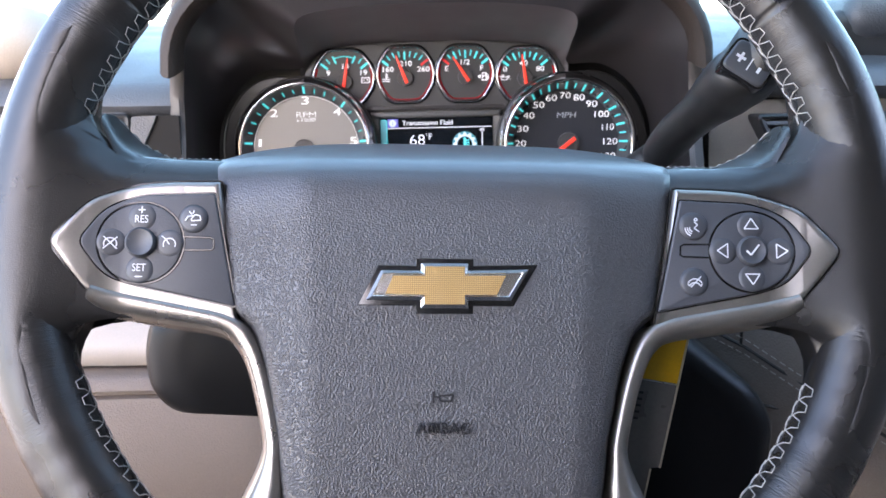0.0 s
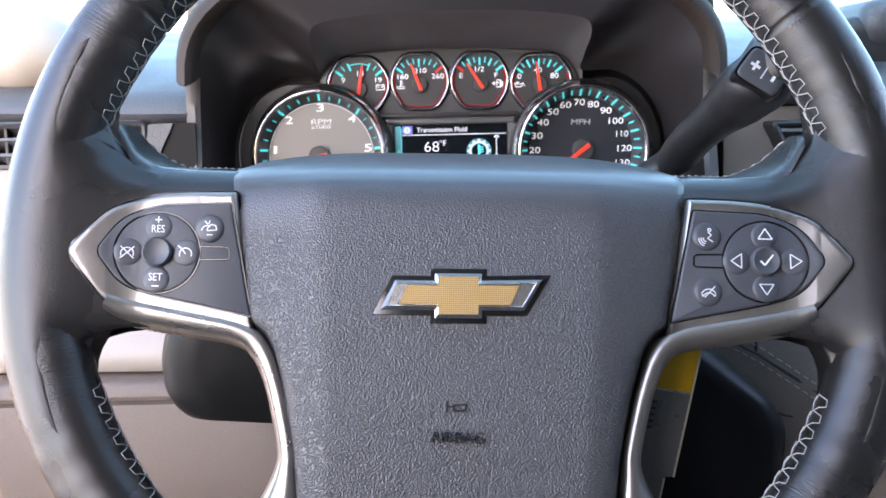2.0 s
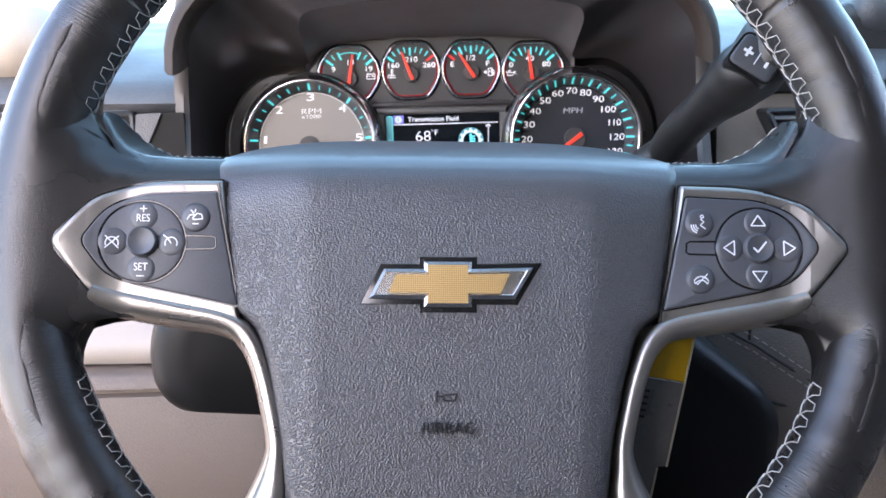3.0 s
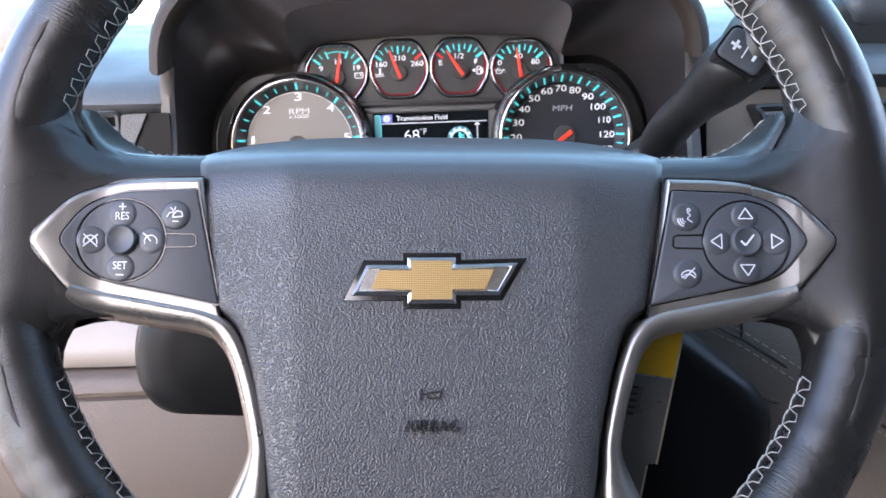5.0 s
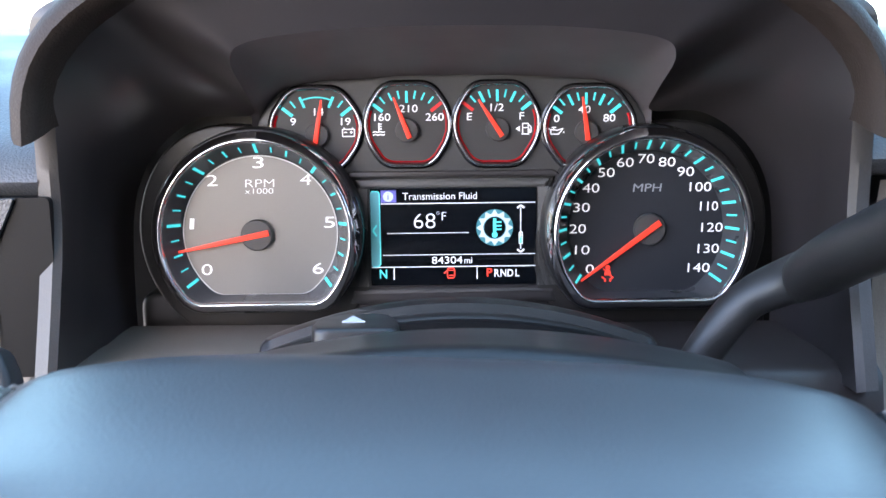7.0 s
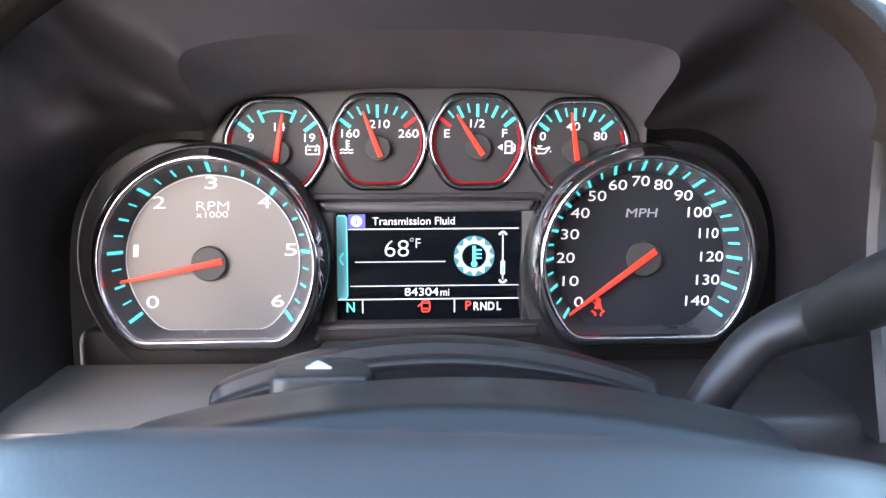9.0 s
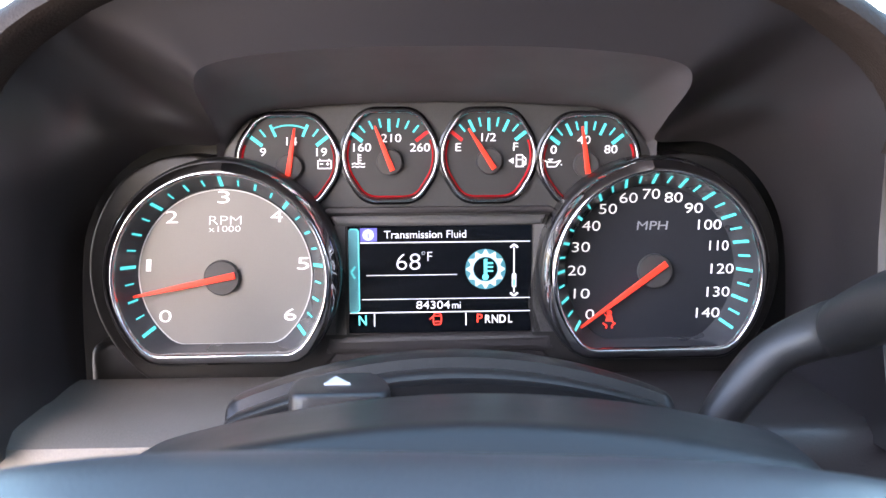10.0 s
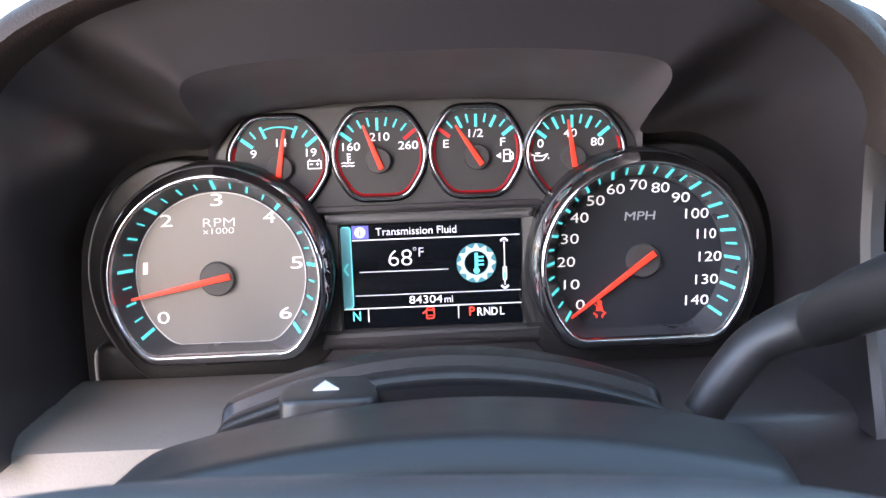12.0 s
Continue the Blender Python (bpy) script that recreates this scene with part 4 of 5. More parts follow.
            s += [[(x - 0.0034, cy + 0.0028), (x + 0.0034, cy - 0.0036)], [(x + 0.0034, cy + 0.0028), (x - 0.0034, cy - 0.0036)]] if cross else [[(x - 0.0042, cy + 0.0034), (x - 0.0018, cy + 0.0016)]]
            icon(panel, s, T, Zb + 0.0001)
        x, y = -0.1058, 0.0272
        icon(panel, [[(x - 0.0040, y - 0.0012), (x - 0.0026, y + 0.0012), (x, y + 0.0016)], [(x - 0.0008, y), (x + 0.0012, y + 0.0022), (x + 0.0036, y + 0.0016), (x + 0.0042, y - 0.0008), (x - 0.0008, y - 0.0012), (x - 0.0008, y)],
                     [(x - 0.0022, y + 0.0040), (x - 0.0006, y + 0.0022)], [(x + 0.0004, y + 0.0044), (x, y + 0.0026)], [(x - 0.001, y - 0.0034), (x + 0.0022, y - 0.0034)]], T, Zb + 0.0001)
    else:
        for dx, dy, a in ((0, 0.0112, 0), (0, -0.0115, 180), (-0.0120, 0, -90), (0.0120, 0, 90)):
            r = radians(-a)
            tri = [(-0.0030, -0.0018), (0.0030, -0.0018), (0.0, 0.0026), (-0.0030, -0.0018)]
            icon(panel, [[(cx + dx + px * math.cos(r) - py * math.sin(r), cy + dy + px * math.sin(r) + py * math.cos(r)) for px, py in tri]], T, Zb + 0.0001, "arrow")
        icon(panel, [[(cx - 0.0026, cy), (cx - 0.0008, cy - 0.0018), (cx + 0.0028, cy + 0.0026)]], 0.0007, Zb + 0.0012, "tick_mark")
        x, y = 0.1027, 0.0275
        icon(panel, [circle_line(x + 0.0012, y + 0.0034, 0.0008, n=8), [(x + 0.0004, y + 0.0022), (x + 0.0022, y + 0.0006), (x + 0.0002, y - 0.0012), (x + 0.0030, y - 0.0032)],
                     circle_line(x - 0.0006, y - 0.0014, 0.0016, 180, 290, 6), circle_line(x - 0.0006, y - 0.0014, 0.0028, 190, 280, 6), circle_line(x - 0.0006, y - 0.0014, 0.0040, 195, 275, 6)], T, Zb + 0.0001)
        x, y = 0.1025, 0.0040
        icon(panel, [circle_line(x, y - 0.0028, 0.0042, -65, 65, 8), circle_line(x, y - 0.0040, 0.0034, -60, 60, 8), [(x - 0.0038, y - 0.0014), (x - 0.0030, y - 0.0026)], [(x + 0.0038, y - 0.0014), (x + 0.0030, y - 0.0026)], [(x - 0.0022, y - 0.0030), (x + 0.0034, y + 0.0028)]], T, Zb + 0.0001)

# the airbag cover: a deep pad, rounded back over its top, with soft flanks
STATIONS = [(74, -0.104, 102), (80.5, -0.099, 105), (83.5, -0.093, 107), (84.3, -0.086, 107.5), (82.6, -0.075, 107.5), (77.8, -0.060, 107), (71.5, -0.041, 106), (65, -0.022, 104.5), (60, -0.009, 103.3), (56, 0.0, 102.6), (52, 0.006, 101.8), (46, 0.0118, 100.4), (36, 0.0150, 98.4), (20, 0.0165, 95.4), (0, 0.0172, 91.6), (-9, 0.0174, 89.4),
            (-15, 0.0174, 82.5), (-21, 0.0173, 78.2), (-36, 0.0170, 73.2), (-48, 0.0168, 70.6), (-60, 0.0164, 68.0), (-72, 0.0158, 66.6), (-85, 0.0150, 65.0), (-100, 0.0135, 62), (-115, 0.0105, 57), (-126, 0.004, 52), (-131, -0.006, 48), (-132, -0.02, 46)]
line = curve([(v, w * 1000, h) for v, w, h in STATIONS], 4)
rows = []
for v, w, h in line:
    dip = float(np.interp(w, [-80, -50, -20, 0, 12, 16], [8, 6.5, 4.5, 2.8, 2.0, 0])) * (v > 20)
    over = float(np.interp(w, [-12, 13], [1, 0]))
    row = []
    for k in range(49):
        s = -1 + k / 24
        a = abs(s)
        crease = 56 + 0.055 * v
        flank = max(0.0, a * h - crease)
        edge = max(0.0, (a - 0.93) / 0.07) ** 2.2
        drop = (1 - 0.8 * over) * (0.31 * flank * flank / (flank + 0.9)) + (1 - over) * 8.0 * edge
        row.append((s * h * 0.001 - 0.0013, (v - dip * a ** 3.6 - over * 4.0 * edge) * 0.001, (w - drop) * 0.001))
    low = min(-0.03, w * 0.001 - 0.02)
    row = [(row[0][0], row[0][1] - 0.004 * (low < -0.03), low)] + row + [(row[-1][0], row[-1][1] - 0.004 * (low < -0.03), low)]
    rows.append(row)
pad = part("airbag_cover", loft(rows, caps=(False, False), closed=False), PAD, wheel, "grained black vinyl airbag cover", 80)
part("hub_back", loft([section(0.080, 0.050, -0.125, -0.035), section(0.078, 0.052, -0.12, -0.062), section(0.055, 0.05, -0.06, -0.066), section(0.05, 0.045, -0.05, -0.10)]), BLACK, wheel, "black hub back shell", 50)
# embossed marks; their dark colour paints the shading of the relief
text("lettering", "AIRBAG", 0.0066, pad, (-0.0016, -0.0570, 0.0176), PADSHADE, 0.0006, 0.92, bold=-0.00012, label="raised lettering in the cover, its shading put in as dark colour", span=0.0213)
horn = stroke(mm([(-5.6, -46.9), (-5.6, -42.4)]), 0.0008, 0.0181)
stroke(mm([(-5.6, -44.6), (-3.4, -44.6), (-2.8, -46.2), (1.4, -46.2), (2.2, -43.6), (-3.4, -44.2)]), 0.0007, 0.0181, horn)
part("horn_symbol", horn, PADSHADE, pad, "raised horn symbol, its shading put in as dark colour")

# emblem: a gold cross bar in a chrome frame, in a recess of the cover
E_OUT = mm([(-33.2, -6.3), (-27.3, 5.7), (-11.3, 5.7), (-11.3, 8.7), (7.7, 8.8), (7.7, 5.9), (32.3, 6.7), (25.0, -6.0), (7.8, -6.1), (7.8, -9.3), (-11.2, -9.5), (-11.2, -6.3)])
emblem = part("emblem", plate(inset(E_OUT, -0.0022), 0.014, 0.0176, 0.0004), GLOSSBLACK, wheel, "gold and chrome emblem", 20)
e2 = loft([[(x, y, 0.0170) for x, y in E_OUT], [(x, y, 0.0190) for x, y in E_OUT], [(x, y, 0.0206) for x, y in inset(E_OUT, 0.0014)], [(x, y, 0.0202) for x, y in inset(E_OUT, 0.0017)]])
part("emblem_frame", e2, EMBLEM, emblem, "bright chrome frame", 20)
E_IN = mm([(-25.4, -4.0), (-22.4, 3.3), (-9.7, 3.4), (-9.7, 7.2), (6.2, 7.3), (6.2, 3.6), (22.8, 3.8), (19.2, -3.9), (6.3, -4.0), (6.3, -8.0), (-9.7, -8.1), (-9.7, -4.1)])
part("emblem_inlay", plate(E_IN, 0.0195, 0.0211), GOLD, emblem, "textured gold inlay", 20)


# ---- instrument cluster ----
cluster = thing("instrument_cluster", "lit instrument cluster with six chrome-ringed gauges and a screen", "instrument cluster", CLUSTER)
part("backplate", plate(rounded(mm([(-184, -78), (184, -78), (184, 44), (112, 80), (-112, 80), (-184, 44)]), 0.02), -0.040, -0.030), BLACK, cluster)
part("mask", plate(rounded(mm([(-74, -58), (74, -58), (66, 20), (54, 24), (-54, 24), (-66, 20)]), 0.004), -0.030, -0.0015, 0.001), MASK, cluster, "charcoal mask between the dials")
part("gauge_panel", plate(rounded(mm([(-112, 22), (112, 22), (112, 54), (106, 64), (97.5, 73), (84, 78), (25, 81.5), (-25, 81.5), (-84, 78), (-97.5, 73), (-106, 64), (-112, 54)]), 0.006), -0.030, 0.0010, 0.002), PANELGREY, cluster, "charcoal panel round the small gauges")
part("sill", plate(rounded(mm([(-64, 23.2), (64, 23.2), (58, 27.2), (-58, 27.2)]), 0.001), -0.020, 0.0028, 0.0012), MASK, cluster, "narrow ledge above the screen")
part("brow", plate(rounded(mm([(-54, 16.9), (54, 16.9), (56, 22.6), (-56, 22.6)]), 0.001), -0.020, 0.0016, 0.0022), PLATEGREY, cluster, "grey bevel over the screen")
for s in (-1, 1):
    part("side_plate", plate([(x * s, y) for x, y in mm([(49.4, -40.6), (64, -40.6), (60, 17.2), (49.4, 17.2)])], -0.003, 0.0004), PLATEGREY, cluster, "grey brushed plate beside the screen")
part("foot_bevel", plate(rounded(mm([(-62, -52), (62, -52), (60, -40.9), (-60, -40.9)]), 0.002), -0.012, 0.0010, 0.004), MASK, cluster, "charcoal bevel under the screen")
part("apron", plate(rounded(mm([(-186, -84), (186, -84), (186, -44), (-186, -44)]), 0.01), -0.034, -0.006, 0.004), APRON, cluster)

DIAL_Z = 0.0062
DIALS = (("tachometer", -0.1106, -0.0064), ("speedometer", 0.1106, -0.0070))


def dial_outline(cx, cy, r, cut, n=72):
    """A circle with a flat, round-cornered foot."""
    a0 = math.degrees(math.acos(-cut / r))
    ring = arc(cx, cy, r, -a0 + 5, a0 - 5, n)
    foot = [(cx + r * math.sin(radians(a0 - 5)) * f, cy - cut + (0.0008 if abs(f) > 0.88 else 0)) for f in (0.90, 0.80, 0.5, 0.2, -0.2, -0.5, -0.80, -0.90)]
    return ring + foot


def numeral(body, size, parent, at, wide=1.55, mat=None, span=0.0):
    return text("numeral", body, size, parent, at, mat or PRINT, 0.00012, wide, 0.03, bold=-0.00006 if size > 0.007 else 0.0, span=span)


def needle(parent, cx, cy, angle, tip, tail, z, width, hub, deep=0.006):
    a = radians(angle)
    d, n = Vector((math.sin(a), math.cos(a))), Vector((math.cos(a), -math.sin(a)))
    c = Vector((cx, cy))
    pts = [tuple(c - d * tail - n * width), tuple(c + d * tip * 0.45 - n * width * 0.8), tuple(c + d * tip - n * width * 0.35), tuple(c + d * tip + n * width * 0.35), tuple(c + d * tip * 0.45 + n * width * 0.8), tuple(c - d * tail + n * width)]
    part("needle_cap", lathe([(hub, z - deep), (hub, z - 0.0012), (hub * 0.94, z - 0.0006), (0, z - 0.0004)], 36, x=cx, y=cy), CAP, parent, "dark needle cap", 40)
    part("needle", plate(pts, z - 0.0004, z + 0.0010, 0.0004), RED, parent, "lit red needle", 30)


def tick(bm, cx, cy, angle, r0, r1, width, z):
    a = radians(angle)
    bar((cx + r0 * math.sin(a), cy + r0 * math.cos(a)), (cx + r1 * math.sin(a), cy + r1 * math.cos(a)), width, z, bm)


CONE = ((0.0456, 0.0080), (0.0510, 0.0172))


def cone_tick(cx, cy, angle, low, high, width):
    """A printed stroke on the sloping scale ring, from low to high along the slope (0 to 1)."""
    a = radians(angle)
    out, side = Vector((math.sin(a), math.cos(a), 0)), Vector((math.cos(a), -math.sin(a), 0)) * width / 2
    ends = []
    for f in (low, high):
        r, z = (CONE[0][k] + (CONE[1][k] - CONE[0][k]) * f for k in (0, 1))
        ends.append(Vector((cx, cy, 0)) + out * r + Vector((0, 0, z)))
    off = (Vector((0, 0, 1)) * 0.5 - out * 0.86)
    return loft([[tuple(p + off * h) for p in (ends[0] - side, ends[1] - side, ends[1] + side, ends[0] + side)] for h in (-0.0002, 0.0003)])


for kind, cx, cy in DIALS:
    out = -1 if cx < 0 else 1
    edge = []
    for k in range(72):
        a = 2 * math.pi * k / 72
        near = max(0.0, math.cos(a - radians(-38 * out)))
        r = 0.0715 - 0.0105 * min(1.0, 2.2 * near ** 2)
        edge.append((cx + r * math.sin(a), cy + r * math.cos(a)))
    # flat disc whose dark colour paints the shade around the dial
    part("surround_shade", plate(edge, -0.030, 0.0004, 0.002), APRON, cluster, "dark disc painting the shade round the dial")
for kind, cx, cy in DIALS:
    c = dial_outline(cx, cy, 0.0536, 0.0393)
    part("dial_shroud", band(c, [(0.0012, 0.0), (0.0006, 0.0180), (-0.0030, 0.0185), (-0.0046, 0.0190), (-0.0056, 0.0182), (-0.0064, 0.0100), (-0.0068, -0.02), (0.0, -0.02)]), GLOSSSHROUD, cluster, "black cone round the dial", 60)
    part("gauge_ring", band(c, [(-0.0046, 0.0180), (-0.0045, 0.0196), (-0.0040, 0.0208), (-0.0028, 0.0232), (-0.0012, 0.0256), (-0.0003, 0.0264), (0.0005, 0.0266), (0.0012, 0.0262), (0.0017, 0.0250), (0.0019, 0.0225), (0.0, 0.0190)]), CHROME, cluster, "polished chrome ring", 70)
    z = DIAL_Z
    face = part(kind, plate(dial_outline(cx, cy, 0.0500, 0.0385), -0.010, z - 0.0006), DIALDARK, cluster, "lit " + ("grey tachometer" if cx < 0 else "black speedometer") + " dial")
    walls = [[(x, y, h) for x, y in dial_outline(cx, cy, r, cut)] for r, cut, h in ((0.0446, 0.0362, z - 0.0004), (0.0450, 0.0366, 0.0066), (0.0456, 0.0368, 0.0080), (0.0510, 0.0380, 0.0172), (0.0521, 0.0384, 0.0240))]
    part("scale_ring", loft(walls, caps=(False, False)), DIALWALL, face, "dark sloping scale ring", 40)
    if cx < 0:
        g = dial_outline(cx, cy - 0.0006, 0.0443, 0.0362)
        part("dial_plate", plate(g, 0.0, z), FACE, face, "warm grey dial plate")
        part("dial_line", band(g, [(-0.0002, 0.0), (-0.0002, z + 0.0003), (0.0004, z + 0.0003), (0.0004, 0.0)]), LINE, face)
        for k in range(25):
            a = -126.3 + k * 252.6 / 24
            low, high, w = (0.0, 0.98, 0.0017) if k % 4 == 0 else (0.14, 0.78, 0.0011) if k % 2 == 0 else (0.16, 0.72, 0.0008)
            part("tick", cone_tick(cx, cy, a, low, high, w), TEAL, face, smooth=0)
        for k in range(7):
            a = radians(-126.3 + k * 252.6 / 6)
            numeral(str(k), 0.0092, face, (cx + 0.0002 + 0.0398 * math.sin(a), cy + 0.0008 + 0.0386 * math.cos(a), z + 0.0002), span=0.0030 if k == 1 else 0.0062)
        text("lettering", "RPM", 0.0068, face, (cx + 0.0006, cy + 0.0276, z + 0.0002), PRINT, 0.0001, 1.3, 0.03, bold=-0.00016, label="white lettering", span=0.0164)
        text("lettering", "x1000", 0.0046, face, (cx + 0.0002, cy + 0.0233, z + 0.0002), PRINT, 0.0001, 1.2, 0.03, bold=-0.0001, label="white lettering", span=0.0160)
        needle(face, cx - 0.0018, cy - 0.0016, -101.4, 0.0486, 0.0072, 0.0105, 0.0017, 0.0090, 0.009)
    else:
        part("dial_plate", plate(dial_outline(cx, cy, 0.0445, 0.0364), 0.0, z), DIAL, face, "matt black dial plate")
        for k in range(29):
            a = -125.6 + k * 251.2 / 28
            low, high, w = (0.0, 0.98, 0.0015) if k % 2 == 0 else (0.16, 0.86, 0.0010)
            part("tick", cone_tick(cx, cy, a, low, high, w), TEAL, face, smooth=0)
        for k in range(15):
            a = radians(-125.6 + k * 251.2 / 14)
            numeral(str(10 * k), 0.0076, face, (cx - 0.0004 + (0.0386 if k < 10 else 0.0378) * math.sin(a), cy - 0.0004 + 0.0400 * math.cos(a), z + 0.0002), span=(0.0046, 0.0084, 0.0094, 0.0094, 0.0096, 0.0094, 0.0094, 0.0090, 0.0094, 0.0094, 0.0124, 0.0102, 0.0122, 0.0122, 0.0126)[k])
        text("lettering", "MPH", 0.0066, face, (cx + 0.0004, cy + 0.0231, z + 0.0002), DIMPRINT, 0.0001, 1.25, 0.1, label="grey lettering", span=0.0166)
        belt = bmesh.new()
        bx, by = cx - 0.0213, cy - 0.0266
        plate(ring_points(bx, by + 0.0040, 0.0014, 0.0014, 12), z, z + 0.0004, bm=belt)
        plate([(bx - 0.0020, by - 0.0006), (bx + 0.0020, by - 0.0006), (bx + 0.0013, by + 0.0026), (bx - 0.0013, by + 0.0026)], z, z + 0.0004, bm=belt)
        stroke([(bx - 0.0028, by + 0.0034), (bx + 0.0026, by - 0.0016)], 0.0007, z + 0.0005, belt)
        stroke([(bx - 0.0034, by - 0.0016), (bx - 0.0014, by - 0.0030), (bx - 0.0016, by - 0.0044)], 0.0009, z + 0.0004, belt)
        stroke([(bx + 0.0034, by - 0.0016), (bx + 0.0014, by - 0.0030), (bx + 0.0016, by - 0.0044)], 0.0009, z + 0.0004, belt)
        part("belt_lamp", belt, LCDRED, face, "lit red seat belt warning lamp", 0)
        needle(face, cx + 0.0020, cy - 0.0004, -126.6, 0.0498, 0.0070, 0.0105, 0.0017, 0.0090, 0.009)

GAUGES = (("voltmeter", -0.0774, 0.0515, 26.7, (-0.0768, 0.0483), 9.3), ("thermometer", -0.0251, 0.0535, 25.2, (-0.0256, 0.0503), -21.2), ("fuel_gauge", 0.0256, 0.0533, 25.2, (0.0260, 0.0505), -32.8), ("oil_gauge", 0.0781, 0.0508, 26.7, (0.0766, 0.0482), -7.4))
for name, gx, gy, half, (hx, hy), aim in GAUGES:
    m, y = gx * 1000, gy * 1000
    o = rounded(mm([(m - half, y - 7), (m - 14.5, y - 24.2), (m + 14.5, y - 24.2), (m + half, y - 7), (m + half, y + 7.5), (m + 14.5, y + 24.4), (m - 14.5, y + 24.4), (m - half, y + 7.5)]), 0.0078, 6)
    part("gauge_ring", band(o, [(0, -0.006), (0.0001, 0.0030), (0.0005, 0.0044), (0.0011, 0.0051), (0.0017, 0.0051), (0.0023, 0.0042), (0.0026, 0.0028), (0.0032, -0.006)]), CHROME, cluster, "polished chrome ring", 70)
    part("ring_gap", band(inset(o, -0.0013), [(0, -0.006), (0.0004, 0.0022), (0.0014, 0.0026), (0.0014, -0.006)]), GLOSSBLACK, cluster)
    z = 0.0014
    face = part(name, plate(inset(o, 0.0024), -0.010, z), SMALLDIAL, cluster, "black gauge face with lit marks")
    inner = inset(o, 0.0029)
    low = sorted([p for p in inner if p[1] < gy + 0.009], key=lambda p: math.atan2(p[0] - gx, -(p[1] - gy)))
    deep = [(gx + (px - gx) * 0.965, gy + (py - gy) * 0.965) for px, py in low]
    # emissive strip stands in for red light reflected inside the ring
    part("red_reflection", loft([[(px, py, 0.0036) for px, py in low], [(px, py, z + 0.0002) for px, py in deep]], caps=(False, False), closed=False), REDGLOW, face, "glowing strip painting the red reflection inside the gauge ring", 40)
    z += 0.0002
    marks = {"voltmeter": (-52, -38, -24, 24, 38, 52)}.get(name, (-52, -39, -26, -13, 0, 13, 26, 39, 52))
    for a in marks:
        long = a in (-52, 0, 52) or (name == "voltmeter" and abs(a) == 24) or (name != "thermometer" and abs(a) == 26)
        end = 0.0249 - 0.0027 * (1 - abs(a) / 52)
        bm = bmesh.new()
        tick(bm, hx, hy, a, end - (0.0074 if abs(a) == 52 else 0.0066 if long else 0.0046), end, 0.0018 if abs(a) == 52 else 0.0014 if long else 0.0009, z)
        hot = (name == "thermometer" and a == 52) or (name == "fuel_gauge" and a == -52)
        part("tick", bm, REDMARK if hot else TEAL, face, smooth=0)
    if name == "voltmeter":
        part("arc_mark", stroke(arc(hx, hy, 0.0212, -24, 24, 14), 0.0007, z), TEAL, face, smooth=0)
    words = {"voltmeter": (("9", -13.6, 7.4), ("14", 0.6, 12.8), ("19", 15.8, 7.2)), "thermometer": (("160", -14.6, 7.4), ("210", 1.0, 12.1), ("260", 15.8, 7.2)), "fuel_gauge": (("E", -16.1, 7.0), ("1/2", -0.8, 12.0), ("F", 13.7, 7.0)), "oil_gauge": (("0", -16.9, 7.6), ("40", -1.0, 12.6), ("80", 13.1, 7.6))}[name]
    for s, wx, wy in words:
        numeral(s, 0.0060, face, (hx + wx * 0.001, hy + wy * 0.001, z + 0.0001), 1.2)
    ix, iy = {"voltmeter": (hx + 0.0178, hy + 0.0010), "thermometer": (hx - 0.0160, hy + 0.0004), "fuel_gauge": (hx + 0.0158, hy), "oil_gauge": (hx - 0.0177, hy + 0.0010)}[name]
    q = lambda pts: [(ix + a * 0.001, iy + b * 0.001) for a, b in pts]
    sym = bmesh.new()
    lines = {"voltmeter": [[(-3.4, -2), (3.4, -2), (3.4, 2), (-3.4, 2), (-3.4, -2)], [(-2.4, 2), (-2.4, 3)], [(2.4, 2), (2.4, 3)], [(-2.4, 0.3), (-0.8, 0.3)], [(0.8, 0.3), (2.4, 0.3)], [(1.6, -0.5), (1.6, 1.1)]],
             "thermometer": [[(0, -1), (0, 4)], [(0, 3.4), (1.6, 3.4)], [(0, 2), (1.6, 2)], [(0, 0.6), (1.6, 0.6)], [(-3.4, -1.4), (-2, -0.8), (-0.6, -1.4), (0.8, -0.8), (2.2, -1.4), (3.4, -0.9)], [(-3.4, -3), (-2, -2.4), (-0.6, -3), (0.8, -2.4), (2.2, -3), (3.4, -2.5)]],
             "fuel_gauge": [[(-1.4, -3), (-1.4, 3), (1.8, 3), (1.8, -3), (-2, -3), (2.4, -3)], [(-1, 0.6), (1.4, 0.6)], [(1.8, 2.4), (3.4, 1), (3.4, -2), (2.6, -2.2), (2.4, 0)]],
             "oil_gauge": [[(-4.4, 1.4), (-2.4, 0.6), (-2.4, -2), (2, -2), (4.6, 1.2), (1.4, 0.2), (-2.4, 0.6)], [(-0.8, 0.6), (-0.8, 1.8)], [(-2, 1.8), (0.6, 1.8)], [(5, -0.6), (5, -1.4)]]}[name]
    for s in lines:
        stroke(q(s), 0.00055, z + 0.0001, sym)
    if name == "fuel_gauge":
        plate(q([(-5.6, 0), (-3, -1.6), (-3, 1.6)]), z - 0.0002, z + 0.0001, bm=sym)
    part("symbol", sym, PRINT, face, "lit white symbol", 0)
    needle(face, hx, hy, aim, 0.0200, 0.0046, 0.0058, 0.0014, 0.0066, 0.0046)

# the screen and what it shows
screen = part("screen", plate(rounded(mm([(-48, -39.9), (48.6, -39.9), (48.6, 16.8), (-48, 16.8)]), 0.0008), -0.004, 0.0004), SCREEN, cluster, "lit driver information screen")
Z = 0.0007


def on_screen(bm, mat, name="screen_mark", label=""):
    return part(name, bm, mat, screen, label, 0)


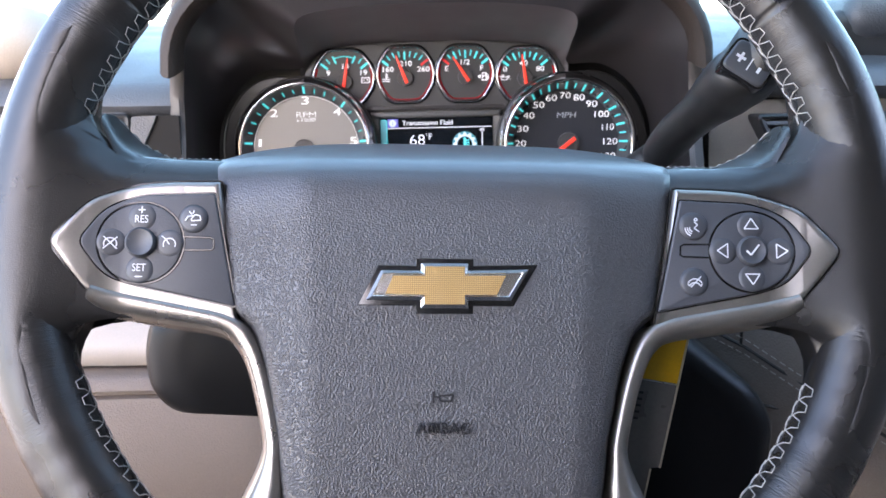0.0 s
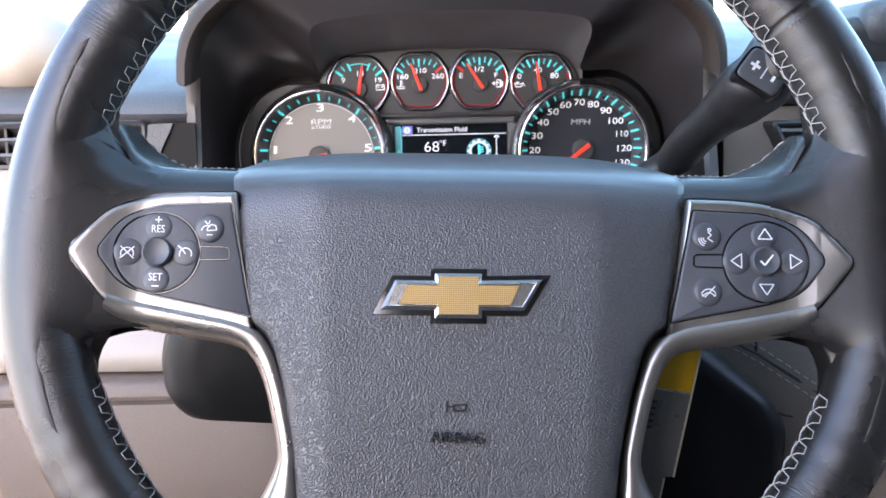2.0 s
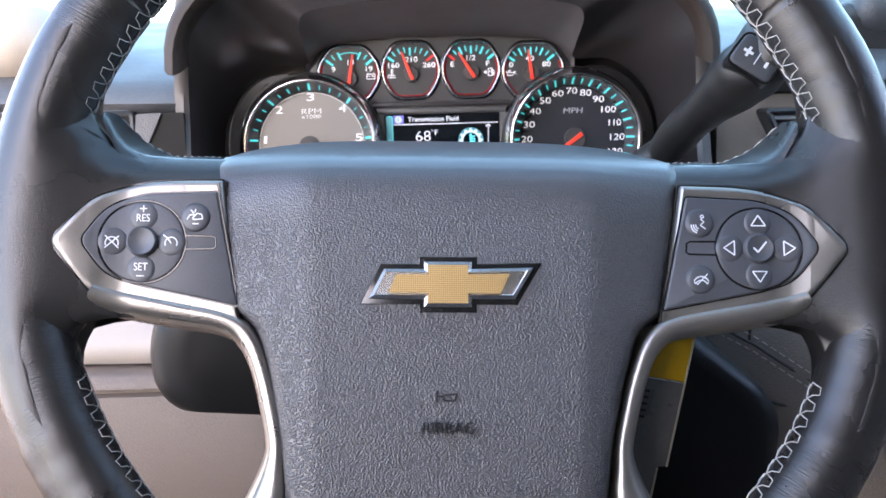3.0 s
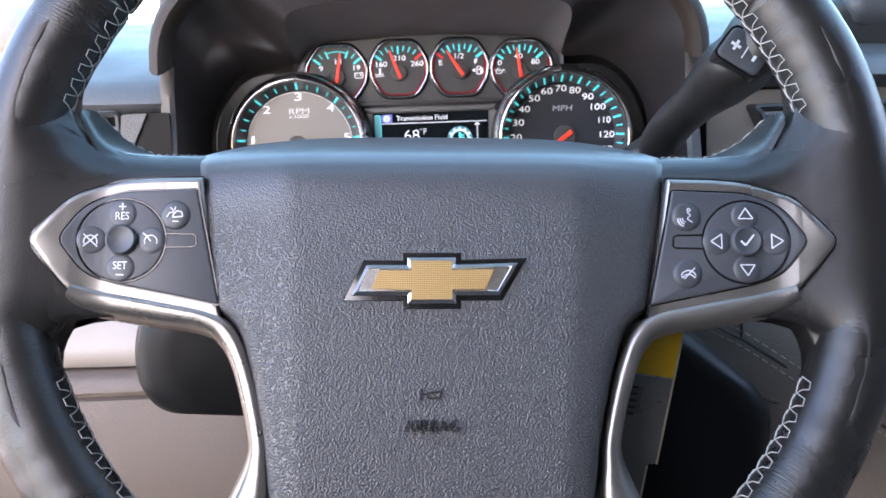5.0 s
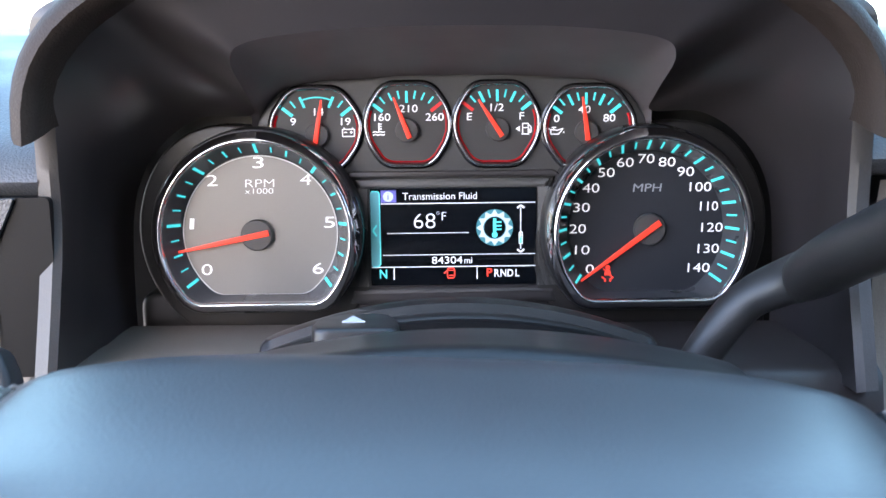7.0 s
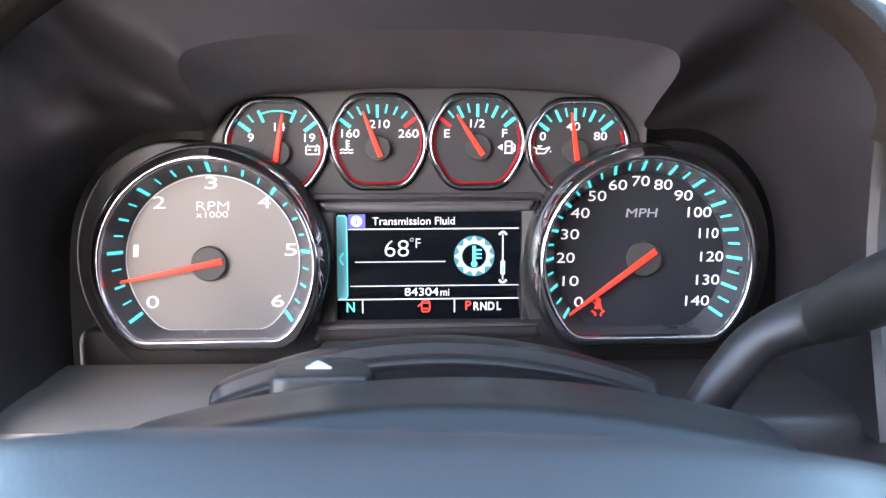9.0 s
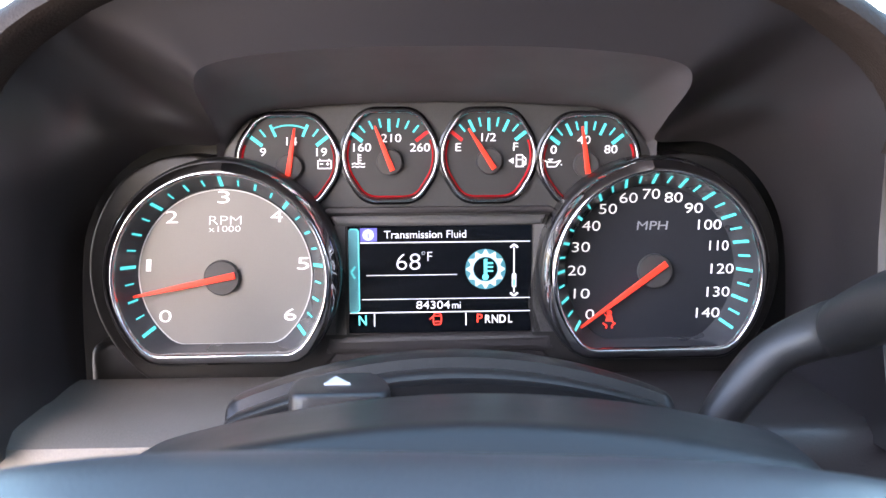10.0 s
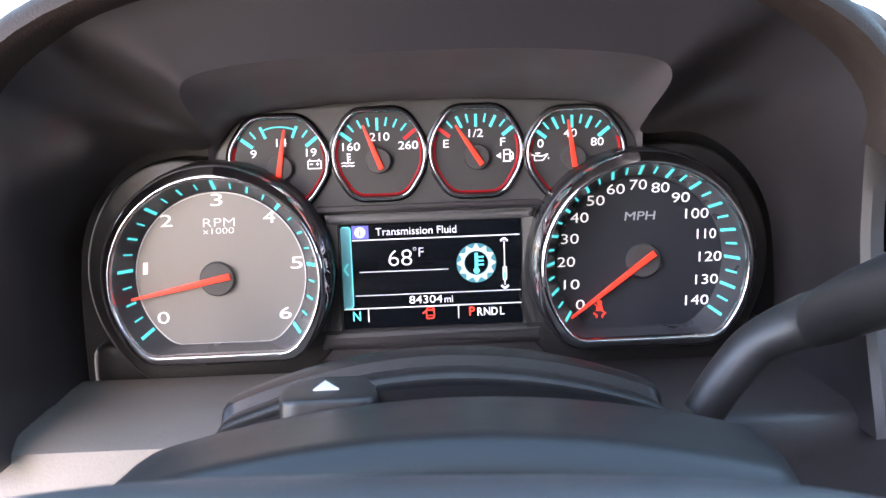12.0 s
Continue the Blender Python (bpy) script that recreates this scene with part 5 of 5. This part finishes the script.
on_screen(plate(rounded(mm([(-47.6, -28.4), (-43.2, -28.4), (-42.4, -27), (-42.4, 14.4), (-43.4, 15.3), (-47.6, 15.3)]), 0.001), Z - 0.0003, Z), LCDTEAL, "side_tab", "teal side tab")
on_screen(stroke(mm([(-46.8, -28.6), (-43.4, -28.6), (-42.3, -27.2), (-42.3, 14.2), (-43.3, 15.4), (-46.8, 15.4)]), 0.0006, Z + 0.0001), LCDCYAN)
on_screen(stroke(mm([(-44.2, -4.2), (-46.4, -7.4), (-44.2, -10.6)]), 0.0010, Z + 0.0002), LCDCYAN)
badge = on_screen(plate(mm([(-41.5, 8.9), (-32.6, 8.9), (-32.6, 16.0), (-41.5, 16.0)]), Z - 0.0003, Z), LCDBLUE, "info_badge", "blue information badge")
on_screen(plate(ring_points(-0.0372, 0.0124, 0.0030, 0.0030, 20), Z, Z + 0.0002), LCDGREY)
text("lettering", "i", 0.0056, screen, (-0.0372, 0.0124, Z + 0.0003), LCDBLUE, 0.00005, 1.3)
text("lettering", "Transmission Fluid", 0.0058, screen, (-0.0073, 0.0122, Z), LCDWHITE, 0.00005, 0.84, bold=0.0, label="white screen text", span=0.0430)
for a, b, y in ((-41.5, 47.8, 8.2), (-38.3, 9.2, -9.1), (-40.9, 47.9, -21.9), (-47.5, 48, -29.0)):
    on_screen(bar((a * 0.001, y * 0.001), (b * 0.001, y * 0.001), 0.00055 if y > 8 or y < -29 + 0.5 else 0.00040, Z), LCDWHITE, "rule")
text("lettering", "68", 0.0128, screen, (-0.0164, -0.0025, Z), LCDWHITE, 0.00005, 0.92, bold=-0.0002, label="white screen text", span=0.0125)
text("lettering", "\u00b0F", 0.0072, screen, (-0.0067, 0.0004, Z), LCDWHITE, 0.00005, 0.85, bold=-0.0001, label="white screen text", span=0.0055)
text("lettering", "84304", 0.0060, screen, (-0.0035, -0.0254, Z), LCDWHITE, 0.00005, 1.0, bold=0.0, label="white screen text", span=0.0178)
text("lettering", "mi", 0.0056, screen, (0.0088, -0.0256, Z), LCDWHITE, 0.00005, 0.95, span=0.0045)
text("lettering", "N", 0.0074, screen, (-0.0408, -0.0333, Z), LCDCYAN, 0.00005, 1.0, bold=0.0001, span=0.0042)
text("lettering", "P", 0.0068, screen, (0.0210, -0.0330, Z), LCDRED, 0.00005, 1.0, bold=0.0001)
for k, s in enumerate("RNDL"):
    text("lettering", s, 0.0061, screen, (0.0253 + 0.0040 * k, -0.0334, Z), LCDWHITE, 0.00005, 0.84, bold=0.0001, label="white screen text")
for x in (-34.5, 13.9):
    on_screen(stroke(mm([(x, -36.4), (x, -29.6)]), 0.0006, Z), LCDWHITE, "rule")
door = stroke(mm([(-3.2, -35.8), (0.2, -35.8), (0.8, -34.4), (0.8, -31.0), (0.0, -29.8), (-2.6, -29.8), (-3.4, -31.0), (-3.4, -34.4), (-3.2, -35.8)]), 0.0007, Z)
stroke(mm([(-3.4, -31.4), (-5.4, -33.0)]), 0.0008, Z, door)
stroke(mm([(-2.8, -31.2), (0.2, -31.2)]), 0.0006, Z, door)
stroke(mm([(-2.8, -34.2), (0.2, -34.2)]), 0.0006, Z, door)
on_screen(door, LCDRED, "door_symbol", "red open door symbol")
gx, gy = 0.0243, -0.0064
gear = bmesh.new()
teeth = []
for k in range(72):
    r = (0.0082, 0.0090, 0.0103, 0.0103, 0.0090, 0.0082)[k % 6]
    teeth.append((gx + r * math.sin(2 * math.pi * (k - 2.5) / 72), gy + r * math.cos(2 * math.pi * (k - 2.5) / 72)))
ring_in = ring_points(gx, gy, 0.0066, 0.0066, 72)
loft([[(x, y, Z) for x, y in teeth], [(x, y, Z) for x, y in ring_in]], caps=(False, False), bm=gear)
on_screen(gear, LCDGREY, "gear_symbol", "pale gear symbol")
halo = loft([[(x, y, Z - 0.0002) for x, y in ring_points(gx, gy, 0.0107, 0.0107)], [(x, y, Z - 0.0002) for x, y in ring_points(gx, gy, 0.0062, 0.0062)]], caps=(False, False))
on_screen(halo, LCDHALO, "gear_symbol")
temp = stroke([(gx, gy - 0.0034), (gx, gy + 0.0054)], 0.0018, Z + 0.0001)
plate(ring_points(gx, gy - 0.0042, 0.0017, 0.0017, 14), Z - 0.0001, Z + 0.0001, bm=temp)
for k in range(3):
    stroke([(gx, gy + 0.0032 - 0.0021 * k), (gx + 0.0039, gy + 0.0032 - 0.0021 * k)], 0.0009, Z + 0.0001, temp)
on_screen(temp, LCDCYAN, "thermometer_symbol", "cyan thermometer symbol")
scroll = stroke(mm([(39.4, -19), (39.4, 5)]), 0.0006, Z)
stroke(mm([(37.4, 4.9), (39.4, 6.6), (41.4, 4.9)]), 0.0011, Z + 0.0001, scroll)
stroke(mm([(37.4, -19.2), (39.4, -20.9), (41.4, -19.2)]), 0.0011, Z + 0.0001, scroll)
stroke(mm([(38.5, -16), (38.5, -9.2), (40.3, -9.2), (40.3, -16), (38.5, -16)]), 0.0005, Z + 0.0002, scroll)
on_screen(scroll, LCDWHITE, "scroll_bar", "white scroll bar")
on_screen(plate(mm([(38.8, -15.6), (40.0, -15.6), (40.0, -12), (38.8, -12)]), Z - 0.0002, Z + 0.0001), LCDCYAN, "scroll_bar")
